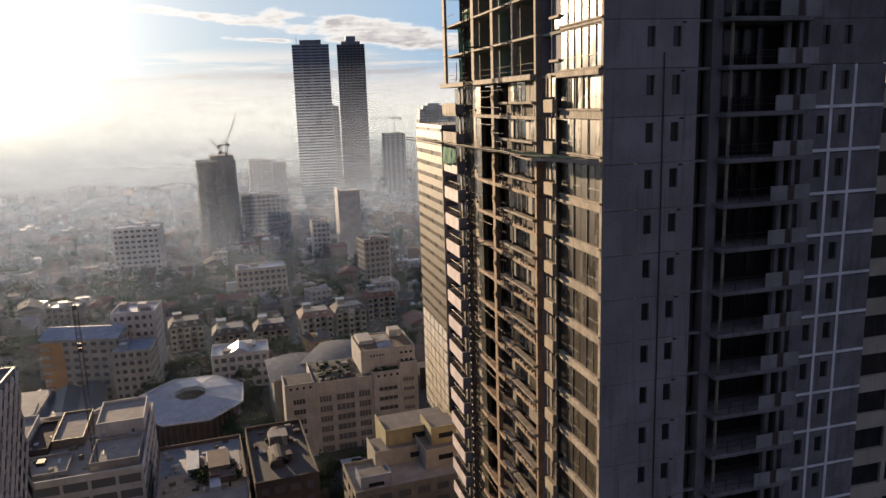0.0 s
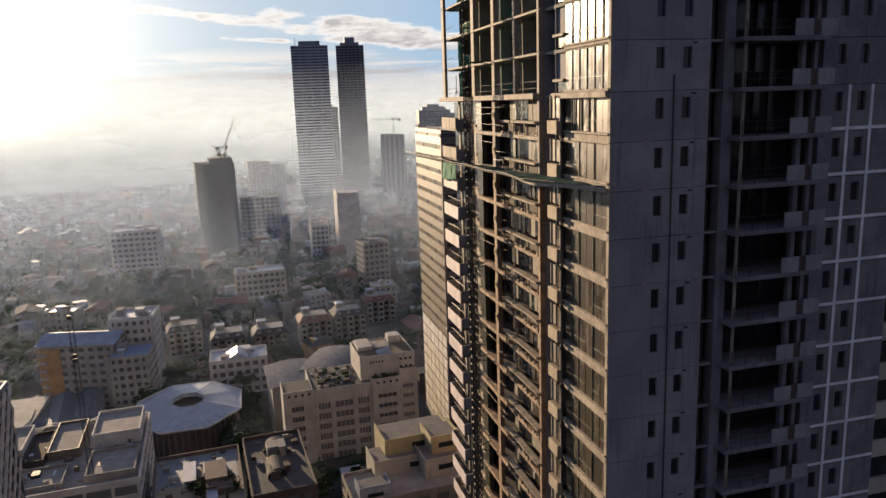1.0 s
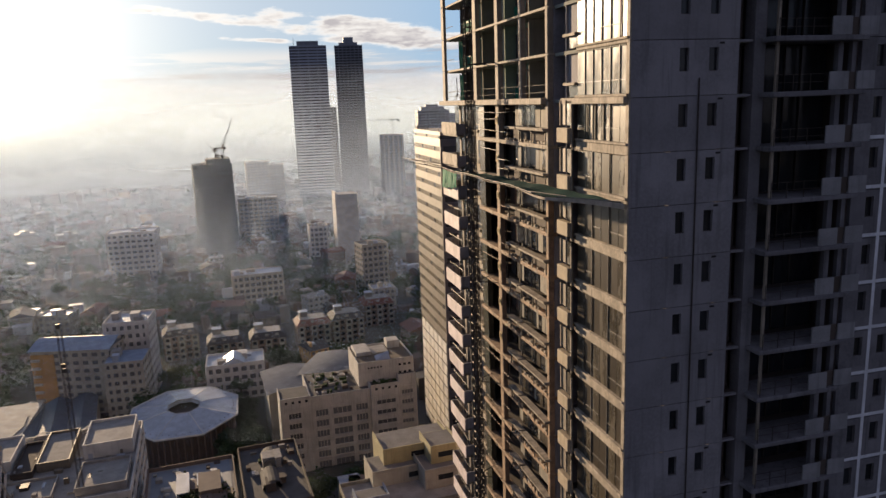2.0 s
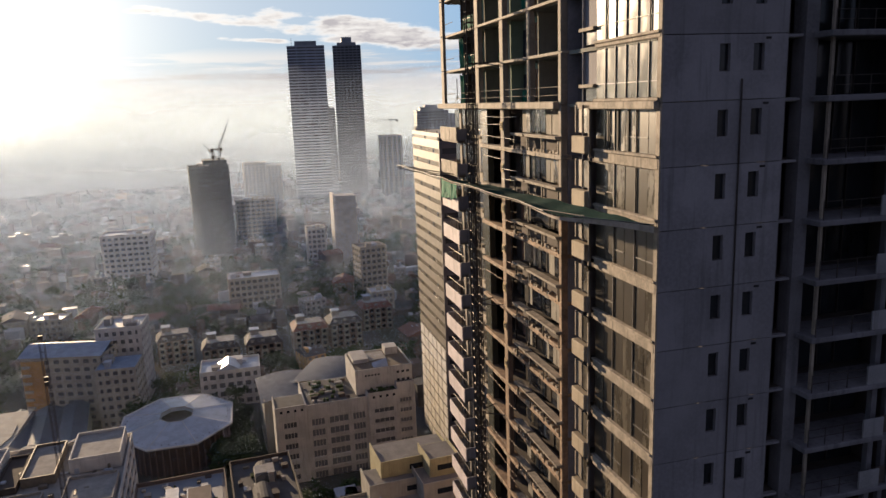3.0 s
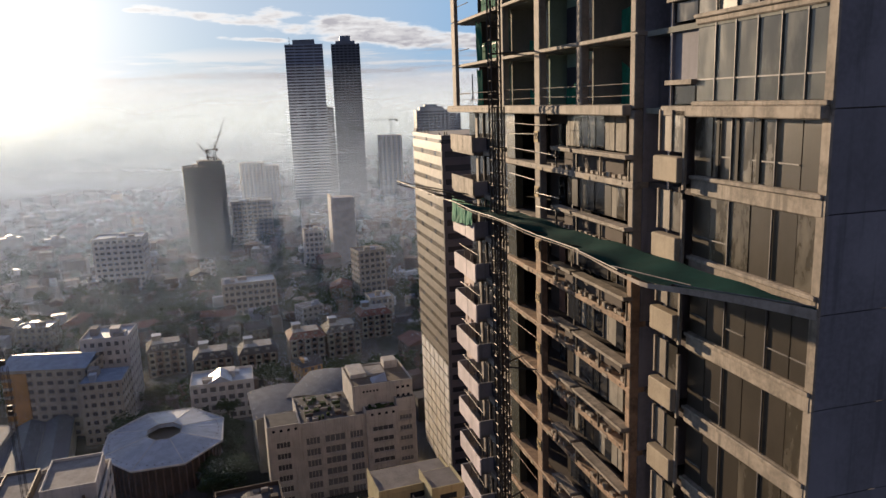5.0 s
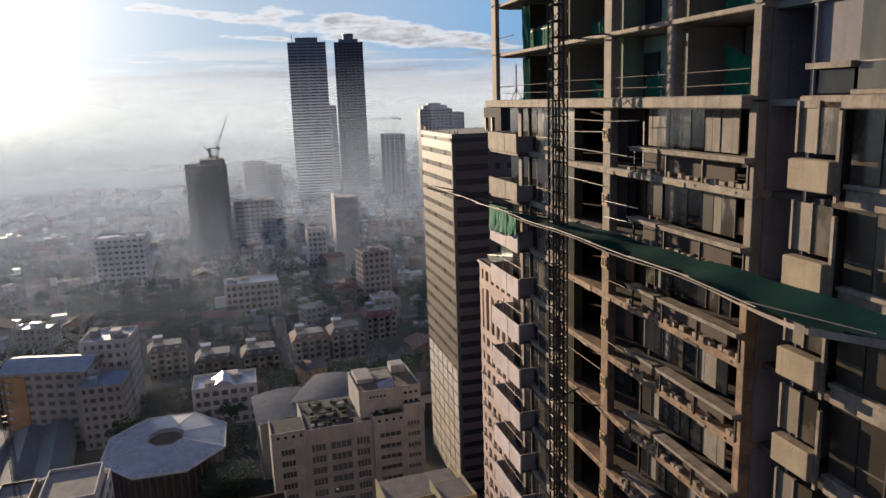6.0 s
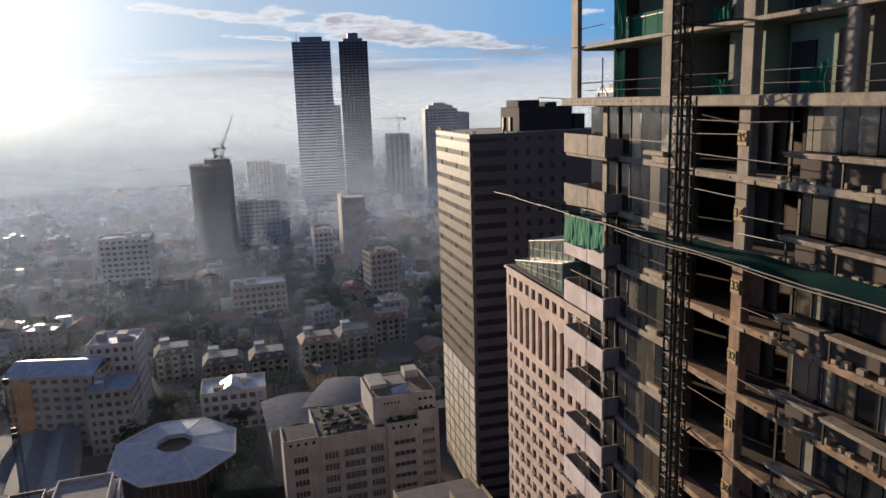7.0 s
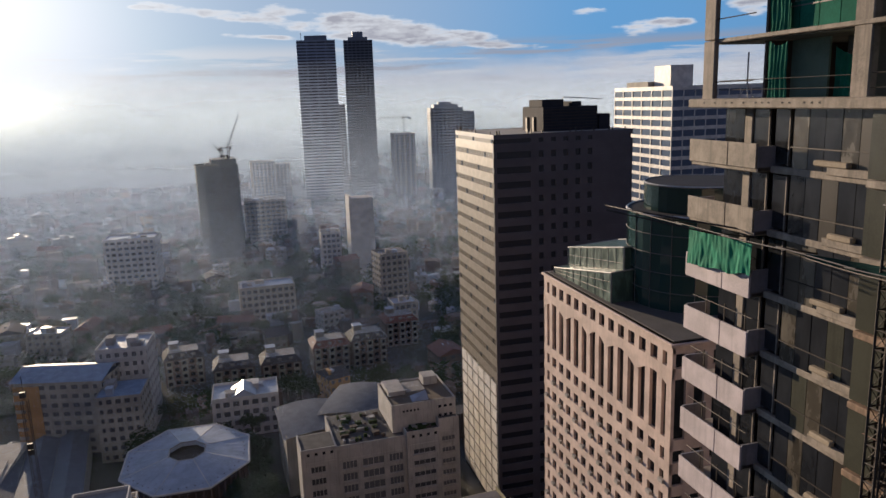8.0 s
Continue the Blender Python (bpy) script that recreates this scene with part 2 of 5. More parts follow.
BROWNROOF = surface("brown_stained_flat_roof", (0.17, 0.135, 0.10), rough=0.9, scale=0.25, fine=2.0)
BROWN = surface("brown_render", (0.17, 0.125, 0.105), rough=0.85, scale=0.3)
BARK = surface("bark", (0.10, 0.075, 0.055), rough=0.95, scale=2.0)
LEAF = surface("tree_leaves", (0.045, 0.07, 0.03), rough=0.9, scale=0.8, fine=4.0, dark=0.55, spread=0.25, bump=0.0, specular=0.08)
ASPHALT = surface("asphalt", (0.055, 0.055, 0.057), rough=0.85, scale=0.2, fine=6.0)
EARTH = surface("overgrown_city_ground", (0.04, 0.045, 0.03), rough=0.95, scale=0.02, fine=0.25, tint=(0.085, 0.08, 0.07), spread=0.0)
# Black of the stencilled digits, also used as the shade inside slots and holes
BLACK = surface("black_paint_and_slot_shade", (0.02, 0.018, 0.016), rough=0.8, spread=0.0, bump=0.0)
STENCIL = surface("ochre_stencil_ground", (0.46, 0.33, 0.15), rough=0.8, scale=3.0, spread=0.0)


# ---- building blocks ----
class Mesh:
    """Collects faces for one mesh."""

    def __init__(self):
        self.verts, self.faces = [], []

    def add(self, verts, faces):
        k = len(self.verts)
        self.verts += verts
        self.faces += [tuple(k + i for i in f) for f in faces]
        return self

    def box(self, x0, x1, y0, y1, z0, z1):
        v = [(x, y, z) for z in (z0, z1) for x, y in ((x0, y0), (x1, y0), (x1, y1), (x0, y1))]
        return self.add(v, [(3, 2, 1, 0), (4, 5, 6, 7), (0, 1, 5, 4), (1, 2, 6, 5), (2, 3, 7, 6), (3, 0, 4, 7)])

    def worn(self, x0, x1, y0, y1, z0, z1, c=0.04):
        """A box with its upright and top edges taken off."""
        def ring(d, z):
            a, b, e, f = x0 + d, x1 - d, y0 + d, y1 - d
            return [(a + c, e, z), (b - c, e, z), (b, e + c, z), (b, f - c, z), (b - c, f, z), (a + c, f, z), (a, f - c, z), (a, e + c, z)]
        v = ring(c, z0) + ring(0, z0 + c) + ring(0, z1 - c) + ring(c, z1)
        f = [tuple(range(7, -1, -1)), tuple(range(24, 32))]
        f += [(8 * k + i, 8 * k + (i + 1) % 8, 8 * k + 8 + (i + 1) % 8, 8 * k + 8 + i) for k in range(3) for i in range(8)]
        return self.add(v, f)

    def rod(self, a, b, r, sides=5):
        a, b = Vector(a), Vector(b)
        turn = (b - a).to_track_quat("Z", "Y")
        ring = [turn @ Vector((r * math.cos(2 * math.pi * i / sides), r * math.sin(2 * math.pi * i / sides), 0)) for i in range(sides)]
        v = [tuple(a + p) for p in ring] + [tuple(b + p) for p in ring]
        f = [(i, (i + 1) % sides, sides + (i + 1) % sides, sides + i) for i in range(sides)]
        return self.add(v, f + [tuple(range(sides - 1, -1, -1)), tuple(range(sides, 2 * sides))])

    def prism(self, outline, z0, z1, shrink=1.0):
        n = len(outline)
        v = [(x, y, z0) for x, y in outline] + [(x * shrink, y * shrink, z1) for x, y in outline]
        return self.add(v, [tuple(range(n - 1, -1, -1)), tuple(range(n, 2 * n))] + [(i, (i + 1) % n, n + (i + 1) % n, n + i) for i in range(n)])

    def sheet(self, across, along, place):
        """A grid of (across + 1) x (along + 1) points at place(u, v)."""
        v = [tuple(place(i / across, j / along)) for j in range(along + 1) for i in range(across + 1)]
        return self.add(v, [(j * (across + 1) + i, j * (across + 1) + i + 1, (j + 1) * (across + 1) + i + 1, (j + 1) * (across + 1) + i) for j in range(along) for i in range(across)])

    def done(self, name, material):
        data = bpy.data.meshes.new(name)
        data.from_pydata(self.verts, [], self.faces)
        data.materials.append(material)
        return data


def pierced_wall(m, known, xs, zs, is_hole, place, deep, back=False):
    """Adds one connected wall to m: a grid of cells with openings and their reveals. place(a, d, z) gives a point a along
    the wall, d behind its face; known lets walls share their corners."""
    def at(a, d, z):
        p = tuple(round(c, 4) for c in place(a, d, z))
        if p not in known:
            known[p] = len(m.verts)
            m.verts.append(p)
        return known[p]
    nx, nz = len(xs) - 1, len(zs) - 1
    solid = lambda i, k: 0 <= i < nx and 0 <= k < nz and not is_hole(i, k)
    for i in range(nx):
        for k in range(nz):
            if not solid(i, k):
                continue
            a, b, lo, hi = xs[i], xs[i + 1], zs[k], zs[k + 1]
            m.faces.append((at(a, 0, lo), at(b, 0, lo), at(b, 0, hi), at(a, 0, hi)))
            if back:
                m.faces.append((at(a, deep, hi), at(b, deep, hi), at(b, deep, lo), at(a, deep, lo)))
            for di, dk, p, q in ((-1, 0, (a, hi), (a, lo)), (1, 0, (b, lo), (b, hi)), (0, -1, (a, lo), (b, lo)), (0, 1, (b, hi), (a, hi))):
                inside = 0 <= i + di < nx and 0 <= k + dk < nz
                if (inside and not solid(i + di, k + dk)) or (back and not inside):
                    m.faces.append((at(*q[:1], 0, q[1]), at(*p[:1], 0, p[1]), at(*p[:1], deep, p[1]), at(*q[:1], deep, q[1])))


def pierced_shell(w, d, storey, storeys, bays, side_bays, sill, pier, deep):
    """The four window-pierced walls of a block as one mesh."""
    m, known = Mesh(), {}
    zs = [0.0]
    for k in range(storeys):
        zs += [k * storey + storey * sill * 0.6, (k + 1) * storey - storey * sill * 0.4]
    zs.append(storeys * storey)
    for length, count, place in ((w, bays, lambda a, e, z: (a, e, z)), (d, side_bays, lambda a, e, z: (w - e, a, z)), (w, bays, lambda a, e, z: (w - a, d - e, z)), (d, side_bays, lambda a, e, z: (e, d - a, z))):
        step = length / count
        xs = [0.0]
        for i in range(count):
            xs += [i * step + step * pier / 2, (i + 1) * step - step * pier / 2]
        xs.append(length)
        pierced_wall(m, known, xs, zs, lambda i, k: i % 2 == 1 and k % 2 == 1, place, deep)
    return m


def thing(name, x, y, z, turn=0.0, label="", category="", group="", kind=""):
    ob = new(name)
    ob.matrix_basis = pose(x, y, z, 0, 0, turn)
    return tagged(ob, label, category, group, kind)


def part(name, mesh, material, parent, at=(0, 0, 0), label=""):
    ob = new(name, mesh.done(name, material) if isinstance(mesh, Mesh) else mesh)
    ob.parent, ob.location = parent, at
    return tagged(ob, label)


STORE = {}


def piece(name, size, material, parent, at, label="", worn=0.0):
    """A block of that size with its low corner at that place; alike pieces share one mesh."""
    key = (name, tuple(round(s, 3) for s in size), material.name, worn)
    if key not in STORE:
        m = Mesh()
        STORE[key] = (m.worn(0, size[0], 0, size[1], 0, size[2], worn) if worn else m.box(0, size[0], 0, size[1], 0, size[2])).done(name, material)
    return part(name, STORE[key], material, parent, at, label)


def rail(name, a, b, r, material, parent, label=""):
    return part(name, Mesh().rod((0, 0, 0), Vector(b) - Vector(a), r), material, parent, a, label)


# ---- ground ----
ground = Mesh().sheet(24, 24, lambda u, v: (-4900 + 9800 * u, -4600 + 9400 * v, GROUND))
tagged(new("ground", ground.done("ground", EARTH)), "overgrown dusty city ground between the houses", "ground", kind="structure")
for k, (x0, y0, x1, y1, wide) in enumerate(((-60, 225, 75, 214, 11), (70, 60, 58, 420, 10), (-260, 300, 180, 338, 9), (-10, 120, -62, 900, 10), (-330, 520, 320, 500, 10))):
    along = Vector((x1 - x0, y1 - y0)).normalized()
    side = Vector((-along.y, along.x)) * wide / 2
    strip = Mesh().add([(x0 + side.x, y0 + side.y, GROUND + 0.02 * (k + 1)), (x0 - side.x, y0 - side.y, GROUND + 0.02 * (k + 1)), (x1 - side.x, y1 - side.y, GROUND + 0.02 * (k + 1)), (x1 + side.x, y1 + side.y, GROUND + 0.02 * (k + 1))], [(0, 1, 2, 3)])
    tagged(new("road", strip.done("road", ASPHALT)), "narrow dark asphalt city street", "road", kind="structure")

# ---- the tower under construction ----
STOREY = 3.12
rnd = random.Random(7)
tower = thing("tower_under_construction", 22.4, 44.4, GROUND, 0, "unfinished concrete residential tower with bare floors and partly glazed bays", "tower")


def level(n):
    """Height of storey n's slab over the ground."""
    return 117.53 - STOREY * (35 - n)


def podium_floor(z):
    m = Mesh()
    m.worn(0.1, 22.8, 0.1, 37.0, z, z + 0.9, 0.04)
    return m


FIRST, TOP = 19, 42
for n in range(FIRST, TOP + 1):
    z = level(n)
    deep = 0.6 if n < 36 else 0.4
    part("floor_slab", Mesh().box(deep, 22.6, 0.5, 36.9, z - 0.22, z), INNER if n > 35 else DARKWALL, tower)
    # core darkened in its colour so that the open floors close in shade
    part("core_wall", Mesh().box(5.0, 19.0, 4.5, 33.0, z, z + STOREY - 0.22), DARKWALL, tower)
# lower storeys, out of sight from the air: plain bands over glass
part("lower_core", Mesh().box(0.4, 22.5, 0.4, 36.8, 0, level(FIRST) - 0.22), DARKGLASS, tower)
for n in range(0, FIRST):
    z = max(0.0, level(n))
    if level(n) > -2:
        part("lower_band", podium_floor(z), SLAB, tower)
for y in (0.1, 10.25, 20.65, 27.0, 36.2):
    piece("lower_column", (0.9, 0.9, level(FIRST) - 0.3), CONCRETE, tower, (0.05, y, 0), worn=0.04)


def number_plate(n, z):
    """A storey number stencilled in black on an ochre patch of the column."""
    plate = piece("number_plate", (0.03, 0.56, 0.62), STENCIL, tower, (-0.14, 20.80, z + 1.25), "ochre patch with a stencilled storey number")
    curve = bpy.data.curves.new("digits", "FONT")
    curve.body, curve.size, curve.align_x, curve.align_y, curve.extrude = str(n), 0.54, "CENTER", "CENTER", 0.006
    curve.resolution_u = 2
    ob = bpy.data.objects.new("digits", curve)
    data = bpy.data.meshes.new_from_object(ob)
    bpy.data.objects.remove(ob)
    data.materials.append(BLACK)
    digits = new("digits", data)
    digits.parent = plate
    digits.matrix_basis = pose(-0.012, 0.28, 0.31, 90, 0, -90)
    tagged(digits, "black stencilled digits")


def facade_storey(n):
    z, upper = level(n), n >= 36
    h = STOREY
    # slab edge with the worn lip that runs along the front
    if not upper:
        part("slab_edge", Mesh().worn(-0.16, 0.62, 10.25, 26.2, z - 0.28, z + 0.03, 0.04), SLAB if n > 33 else RUSTSLAB, tower)
        part("slab_edge", Mesh().worn(0.52, 0.8, 26.22, 32.6, z - 0.28, z + 0.05, 0.03), SLAB, tower)
        # black patches in place of the shade inside tie holes
        for k in range(6):
            piece("tie_hole", (0.03, 0.10, 0.09), BLACK, tower, (-0.175, 11.2 + 2.6 * k + rnd.uniform(-0.3, 0.3), z - 0.16))
        for k in range(3):
            piece("mortar_smear", (0.05, rnd.uniform(0.3, 1.1), rnd.uniform(0.12, 0.3)), rnd.choice((CONCRETE, BOXCONC, DARKWALL)), tower, (-0.19, rnd.uniform(11, 25), z - 0.28), worn=0.02)
    elif n == 36:
        ledge = part("projecting_ledge", Mesh().worn(-0.5, 0.9, 10.6, 38.1, z - 0.30, z + 0.16, 0.05), SLAB, tower, label="stained projecting concrete ledge")
        for y in np.arange(28.5, 37.5, 0.45):
            if rnd.random() < 0.6:
                piece("tie_hole", (0.03, 0.10, 0.08), BLACK, ledge, (-0.515, float(y), z - 0.08))
        part("slab_edge", Mesh().worn(0.05, 0.6, 0.06, 8.6, z - 0.30, z + 0.1, 0.04), SLAB, tower)
    else:
        part("slab_edge", Mesh().worn(-0.06, 0.5, 10.25, 37.0, z - 0.17, z + 0.03, 0.03), SLAB, tower)
    # glazed bay at the near corner
    lip = 0.62 if not upper else 0.26
    part("spandrel", Mesh().worn(0.32, 0.6, 0.04, 6.8, z - 0.12, z + lip, 0.05), SLAB, tower)
    part("spandrel_lip", Mesh().worn(0.22, 0.32, 0.04, 6.8, z + lip - 0.16, z + lip, 0.03), SLAB, tower)
    width = 6.7 / 6
    for k in range(6):
        y = 0.07 + width * k
        if upper:
            stuff = SKYGLASS if rnd.random() < 0.8 else BLIND
        else:
            stuff = BLIND if rnd.random() < (0.5 if k % 3 else 0.25) else GLASS
        pane = piece("pane", (0.05, width - 0.05, h - lip - 0.14), stuff, tower, (0.44 + (0.02 if stuff is BLIND else 0.0), y + 0.025, z + lip + 0.01))
        if upper or k % 2 == 0:
            piece("mullion", (0.06, 0.04, h - lip - 0.14), DULLPIPE, tower, (0.38, y - 0.025, z + lip + 0.01))
        if upper or rnd.random() < 0.5:
            piece("transom", (0.04, width - 0.07, 0.05), DULLPIPE, pane, (-0.045, 0.01, 0.75))
    # black strips laid over the panes as the shade of three slots
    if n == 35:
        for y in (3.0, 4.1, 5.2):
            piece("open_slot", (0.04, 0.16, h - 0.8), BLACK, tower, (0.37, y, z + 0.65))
    # projecting box and slim window
    if not upper:
        piece("box_panel", (0.45, 1.75, 0.98), BOXCONC, tower, (-0.24, 6.85, z + 0.32), "stained precast box under a slim window", worn=0.04)
        piece("slim_window", (0.05, 0.75, 1.55), GLASS, tower, (0.05, 6.9, z + 1.48))
        piece("slim_window", (0.05, 0.75, 1.55), BOARD, tower, (0.08, 7.75, z + 1.48))
        piece("window_post", (0.12, 0.09, 1.6), CONCRETE, tower, (0.0, 7.66, z + 1.47))
        piece("window_post", (0.12, 0.12, h - 0.4), SLAB, tower, (-0.02, 6.74, z + 0.06))
        piece("window_post", (0.12, 0.10, 1.6), SLAB, tower, (0.0, 8.5, z + 1.47))
    else:
        piece("recess_sill", (0.5, 1.8, 0.18), SLAB, tower, (0.25, 6.85, z + 0.9))
        piece("recess_pane", (0.05, 1.5, 0.7), DARKGLASS, tower, (0.55, 7.0, z + 0.15))
        piece("recess_wall", (0.2, 1.8, h - 1.1), SHEAR, tower, (0.6, 6.85, z + 1.08))
    piece("recess_back", (0.15, 1.6, h), SHEAR, tower, (2.2, 8.65, z))
    piece("recess_cheek", (2.4, 0.1, h), SHEAR, tower, (0.32, 10.26, z))
    piece("recess_cheek", (2.2, 0.14, h), SHEAR, tower, (0.45, 8.5, z))
    piece("front_column", (0.45, 0.44, h - 0.05), CONCRETE if n > 33 else RUSTSLAB, tower, (-0.12, 10.3, z - 0.02), worn=0.04)
    if upper:
        for y, wide in ((15.6, 0.62), (20.8, 0.78), (26.6, 0.95), (36.3, 0.95)):
            piece("front_column", (0.42 if y < 30 else 0.28, wide, h - 0.03), CONCRETE, tower, (0.0 if y < 30 else -0.25, y, z - 0.02), worn=0.05)
        for y, wide, back, stuff in ((11.3, 4.2, 3.2, INNER), (16.4, 4.3, 1.6, GREENBOARD), (21.8, 2.6, 1.5, INNER), (24.4, 2.2, 3.0, DARKWALL), (27.8, 3.4, 3.2, INNER), (31.2, 2.4, 2.2, GREENBOARD)):
            piece("inner_wall", (0.12, wide, h - 0.3), stuff, tower, (back, y, z + 0.03))
        for y, stuff in ((15.8, INNER), (21.1, GREENBOARD), (27.0, INNER), (33.6, DARKWALL)):
            piece("partition", (2.6, 0.15, h - 0.3), stuff, tower, (0.75, y, z + 0.03))
        # door leaf, barred window and hung sheets inside
        piece("inner_door", (0.06, 1.3, 2.1), CLADDING, tower, (1.5, 19.2, z + 0.03))
        piece("inner_door", (0.06, 0.9, 2.1), REDDISH, tower, (1.4, 22.0, z + 0.03))
        window = piece("inner_window", (0.05, 1.5, 2.3), BOARD, tower, (1.45, 16.5, z + 0.12), "red-brown barred window frame")
        for k in range(3):
            piece("frame_bar", (0.06, 0.08, 2.3), REDDISH, window, (-0.06, 0.7 * k, 0))
            piece("frame_bar", (0.06, 1.5, 0.08), REDDISH, window, (-0.07, 0, 1.1 * k))
        for y0, y1 in ((11.1, 15.6), (16.25, 20.8), (21.6, 26.6), (27.6, 36.2)):
            if n == 36 or rnd.random() < 0.15:
                for up in (0.55, 1.05):
                    rail("guard_rail", (0.12, y0, z + up), (0.12, y1, z + up + rnd.uniform(-0.05, 0.05)), 0.018, STEEL if y0 > 20 else DULLPIPE, tower)
        for y0, y1, x, top, sag in ((31.6, 32.9, 0.3, 2.75, 0.1), (17.9, 19.2, 0.9, 1.35, 0.35), (12.0, 14.6, 1.6, 2.2, 0.9), (24.2, 25.6, 1.4, 1.1, 0.2), (29.0, 30.6, 2.0, 2.4, 0.5)):
            if n == 36 or rnd.random() < 0.65:
                a = rnd.random() * 6

                def hung(u, v):
                    fold = 0.07 * noise.noise((u * 6.0 + a, v * 1.5, 0.0)) + 0.035 * math.sin(31 * u + a + 2 * v)
                    return (x + fold, y0 + (y1 - y0) * u + 0.1 * noise.noise((a, u * 2, v * 3)), z + 0.04 + top * v - sag * v * (u if a > 3 else 1 - u) - 0.2 * v * math.sin(math.pi * u))

                part("safety_net", Mesh().sheet(26, 8, hung), SHEET, tower, label="rumpled green safety net")
        if n > 36:
            for k in range(4):
                balustrade = piece("guard_panel", (0.05, 1.15, 1.2), SHEET, tower, (0.62, 27.8 + 1.2 * k, z + 0.05), "dull green guard panel stood behind the slab edge")
                piece("panel_bar", (0.06, 1.15, 0.06), DULLPIPE, balustrade, (-0.03, 0, 1.0))
        rail("brace_pipe", (-0.1, 33.4, z + 1.0), (-0.1, 37.4, z + 1.0), 0.03, STEEL, tower)
        return
    piece("rear_column", (0.42, 0.78, h - 0.05), CONCRETE if n > 33 else RUSTSLAB, tower, (-0.08, 20.65, z - 0.02), worn=0.05)
    # slot with its shade put in as a black sheet, boarded wall and the plant ledge
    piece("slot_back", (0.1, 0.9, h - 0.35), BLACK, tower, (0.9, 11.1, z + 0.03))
    y = 11.95
    while y < 18.1:
        middle = 14.2 < y < 16.6
        boarded = rnd.random() < (0.1 if middle else (0.9 if n == 35 else 0.38))
        wide = min(rnd.choice((0.42, 0.5, 0.62)) if boarded else rnd.choice((0.7, 0.85, 1.0)), 18.2 - y)
        stuff = PLANK if boarded else (DARKGLASS if rnd.random() < 0.6 else rnd.choice((GLASS, BLIND)))
        piece("wall_board", (0.06, wide - 0.04, h - 1.5), stuff, tower, (0.42 + rnd.uniform(0, 0.06), y, z + 1.18))
        if not boarded and rnd.random() < 0.3:
            piece("board_post", (0.07, 0.05, h - 1.5), STEEL, tower, (0.4, y - 0.045, z + 1.18))
        y += wide
    for y0, y1 in ((10.3, 15.55), (15.8, 18.2)):
        ledge = piece("plant_ledge", (0.56, y1 - y0, 0.2), SLAB, tower, (-0.5, y0, z + 0.98), "precast plant ledge with worn lip", worn=0.04)
        piece("ledge_lip", (0.06, y1 - y0, 0.07), SLAB, ledge, (-0.04, 0, 0.14))
    for y in (10.4, 13.0, 15.5, 18.0):
        piece("ledge_post", (0.08, 0.07, 0.9), STEEL, tower, (-0.3, y, z + 0.05))
    y = 10.5
    while y < 19.0:
        if rnd.random() < 0.75:
            piece("block_stub", (0.2, rnd.choice((0.24, 0.32)), rnd.choice((0.14, 0.2))), SLAB, tower, (-0.13, y, z + 0.06))
        y += rnd.choice((0.42, 0.55, 0.7))
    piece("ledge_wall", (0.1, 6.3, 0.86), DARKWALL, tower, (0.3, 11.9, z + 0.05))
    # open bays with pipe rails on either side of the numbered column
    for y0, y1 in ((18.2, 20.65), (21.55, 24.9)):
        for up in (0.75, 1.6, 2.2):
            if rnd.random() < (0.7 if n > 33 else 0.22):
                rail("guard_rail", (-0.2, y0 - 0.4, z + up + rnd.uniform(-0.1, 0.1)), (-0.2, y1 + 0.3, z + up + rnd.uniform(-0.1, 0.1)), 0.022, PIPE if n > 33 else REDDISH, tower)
        # back wall coloured dark for the depth of the open bay
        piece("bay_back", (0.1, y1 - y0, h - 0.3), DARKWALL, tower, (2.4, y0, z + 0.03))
        piece("bay_door", (0.06, 0.9, 2.1), REDDISH if rnd.random() < 0.4 else DARKGLASS, tower, (2.1, y0 + 0.5, z + 0.03))
        piece("bay_jamb", (0.1, 0.12, h - 0.35), STEEL, tower, (1.2, y0 + rnd.uniform(0.6, 1.6), z + 0.03))
    if n > 28:
        number_plate(n, z)
    # boarded end of the front
    piece("end_strip", (0.5, 1.4, h - 0.4), GREENISH, tower, (0.05, 24.9, z + 0.06))
    for k in range(5):
        piece("end_pane", (0.06, 0.93, h - 0.33), (GREENISH if k % 2 else BLIND) if (k * 3 + n) % 5 == 0 else (GLASS if (k + n) % 3 == 0 else DARKGLASS), tower, (0.56 + rnd.uniform(0, 0.02), 26.4 + 0.97 * k, z + 0.05))
    for k, (y, wide) in enumerate(((31.7, 1.0), (33.0, 1.2), (35.0, 1.5))):
        piece("end_board", (0.08, wide, h - 0.55), DARKGLASS, tower, (0.75 + rnd.uniform(0, 0.05), y, z + 0.16))
    piece("end_sill", (0.4, 2.6, 0.36), SLAB, tower, (0.4, 26.3, z - 0.05), worn=0.03)
    # black sheet as the shade of the end slot
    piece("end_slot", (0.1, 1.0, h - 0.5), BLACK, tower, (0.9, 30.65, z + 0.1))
    piece("end_column", (0.5, 0.6, h - 0.3), CONCRETE, tower, (0.7, 34.3, z + 0.02), worn=0.04)
    for y, trim in ((26.3, DULLPIPE), (29.45, STEEL), (31.6, CONCRETE), (33.0, CONCRETE)):
        piece("end_trim", (0.12, 0.07, h - 0.5), trim, tower, (0.68, y, z + 0.1))
    piece("end_transom", (0.05, 4.9, 0.05), STEEL, tower, (0.5, 26.4, z + 1.0))
    piece("end_sill_block", (0.3, rnd.uniform(1.2, 2.0), 0.26), BOXCONC, tower, (0.3, 27.0 + rnd.uniform(0, 0.8), z + 0.3), worn=0.05)
    # balcony of the far corner
    balcony = part("balcony_slab", Mesh().worn(-0.2, 2.2, 32.6, 38.1, z - 0.25, z + 0.02, 0.04), SLAB, tower)
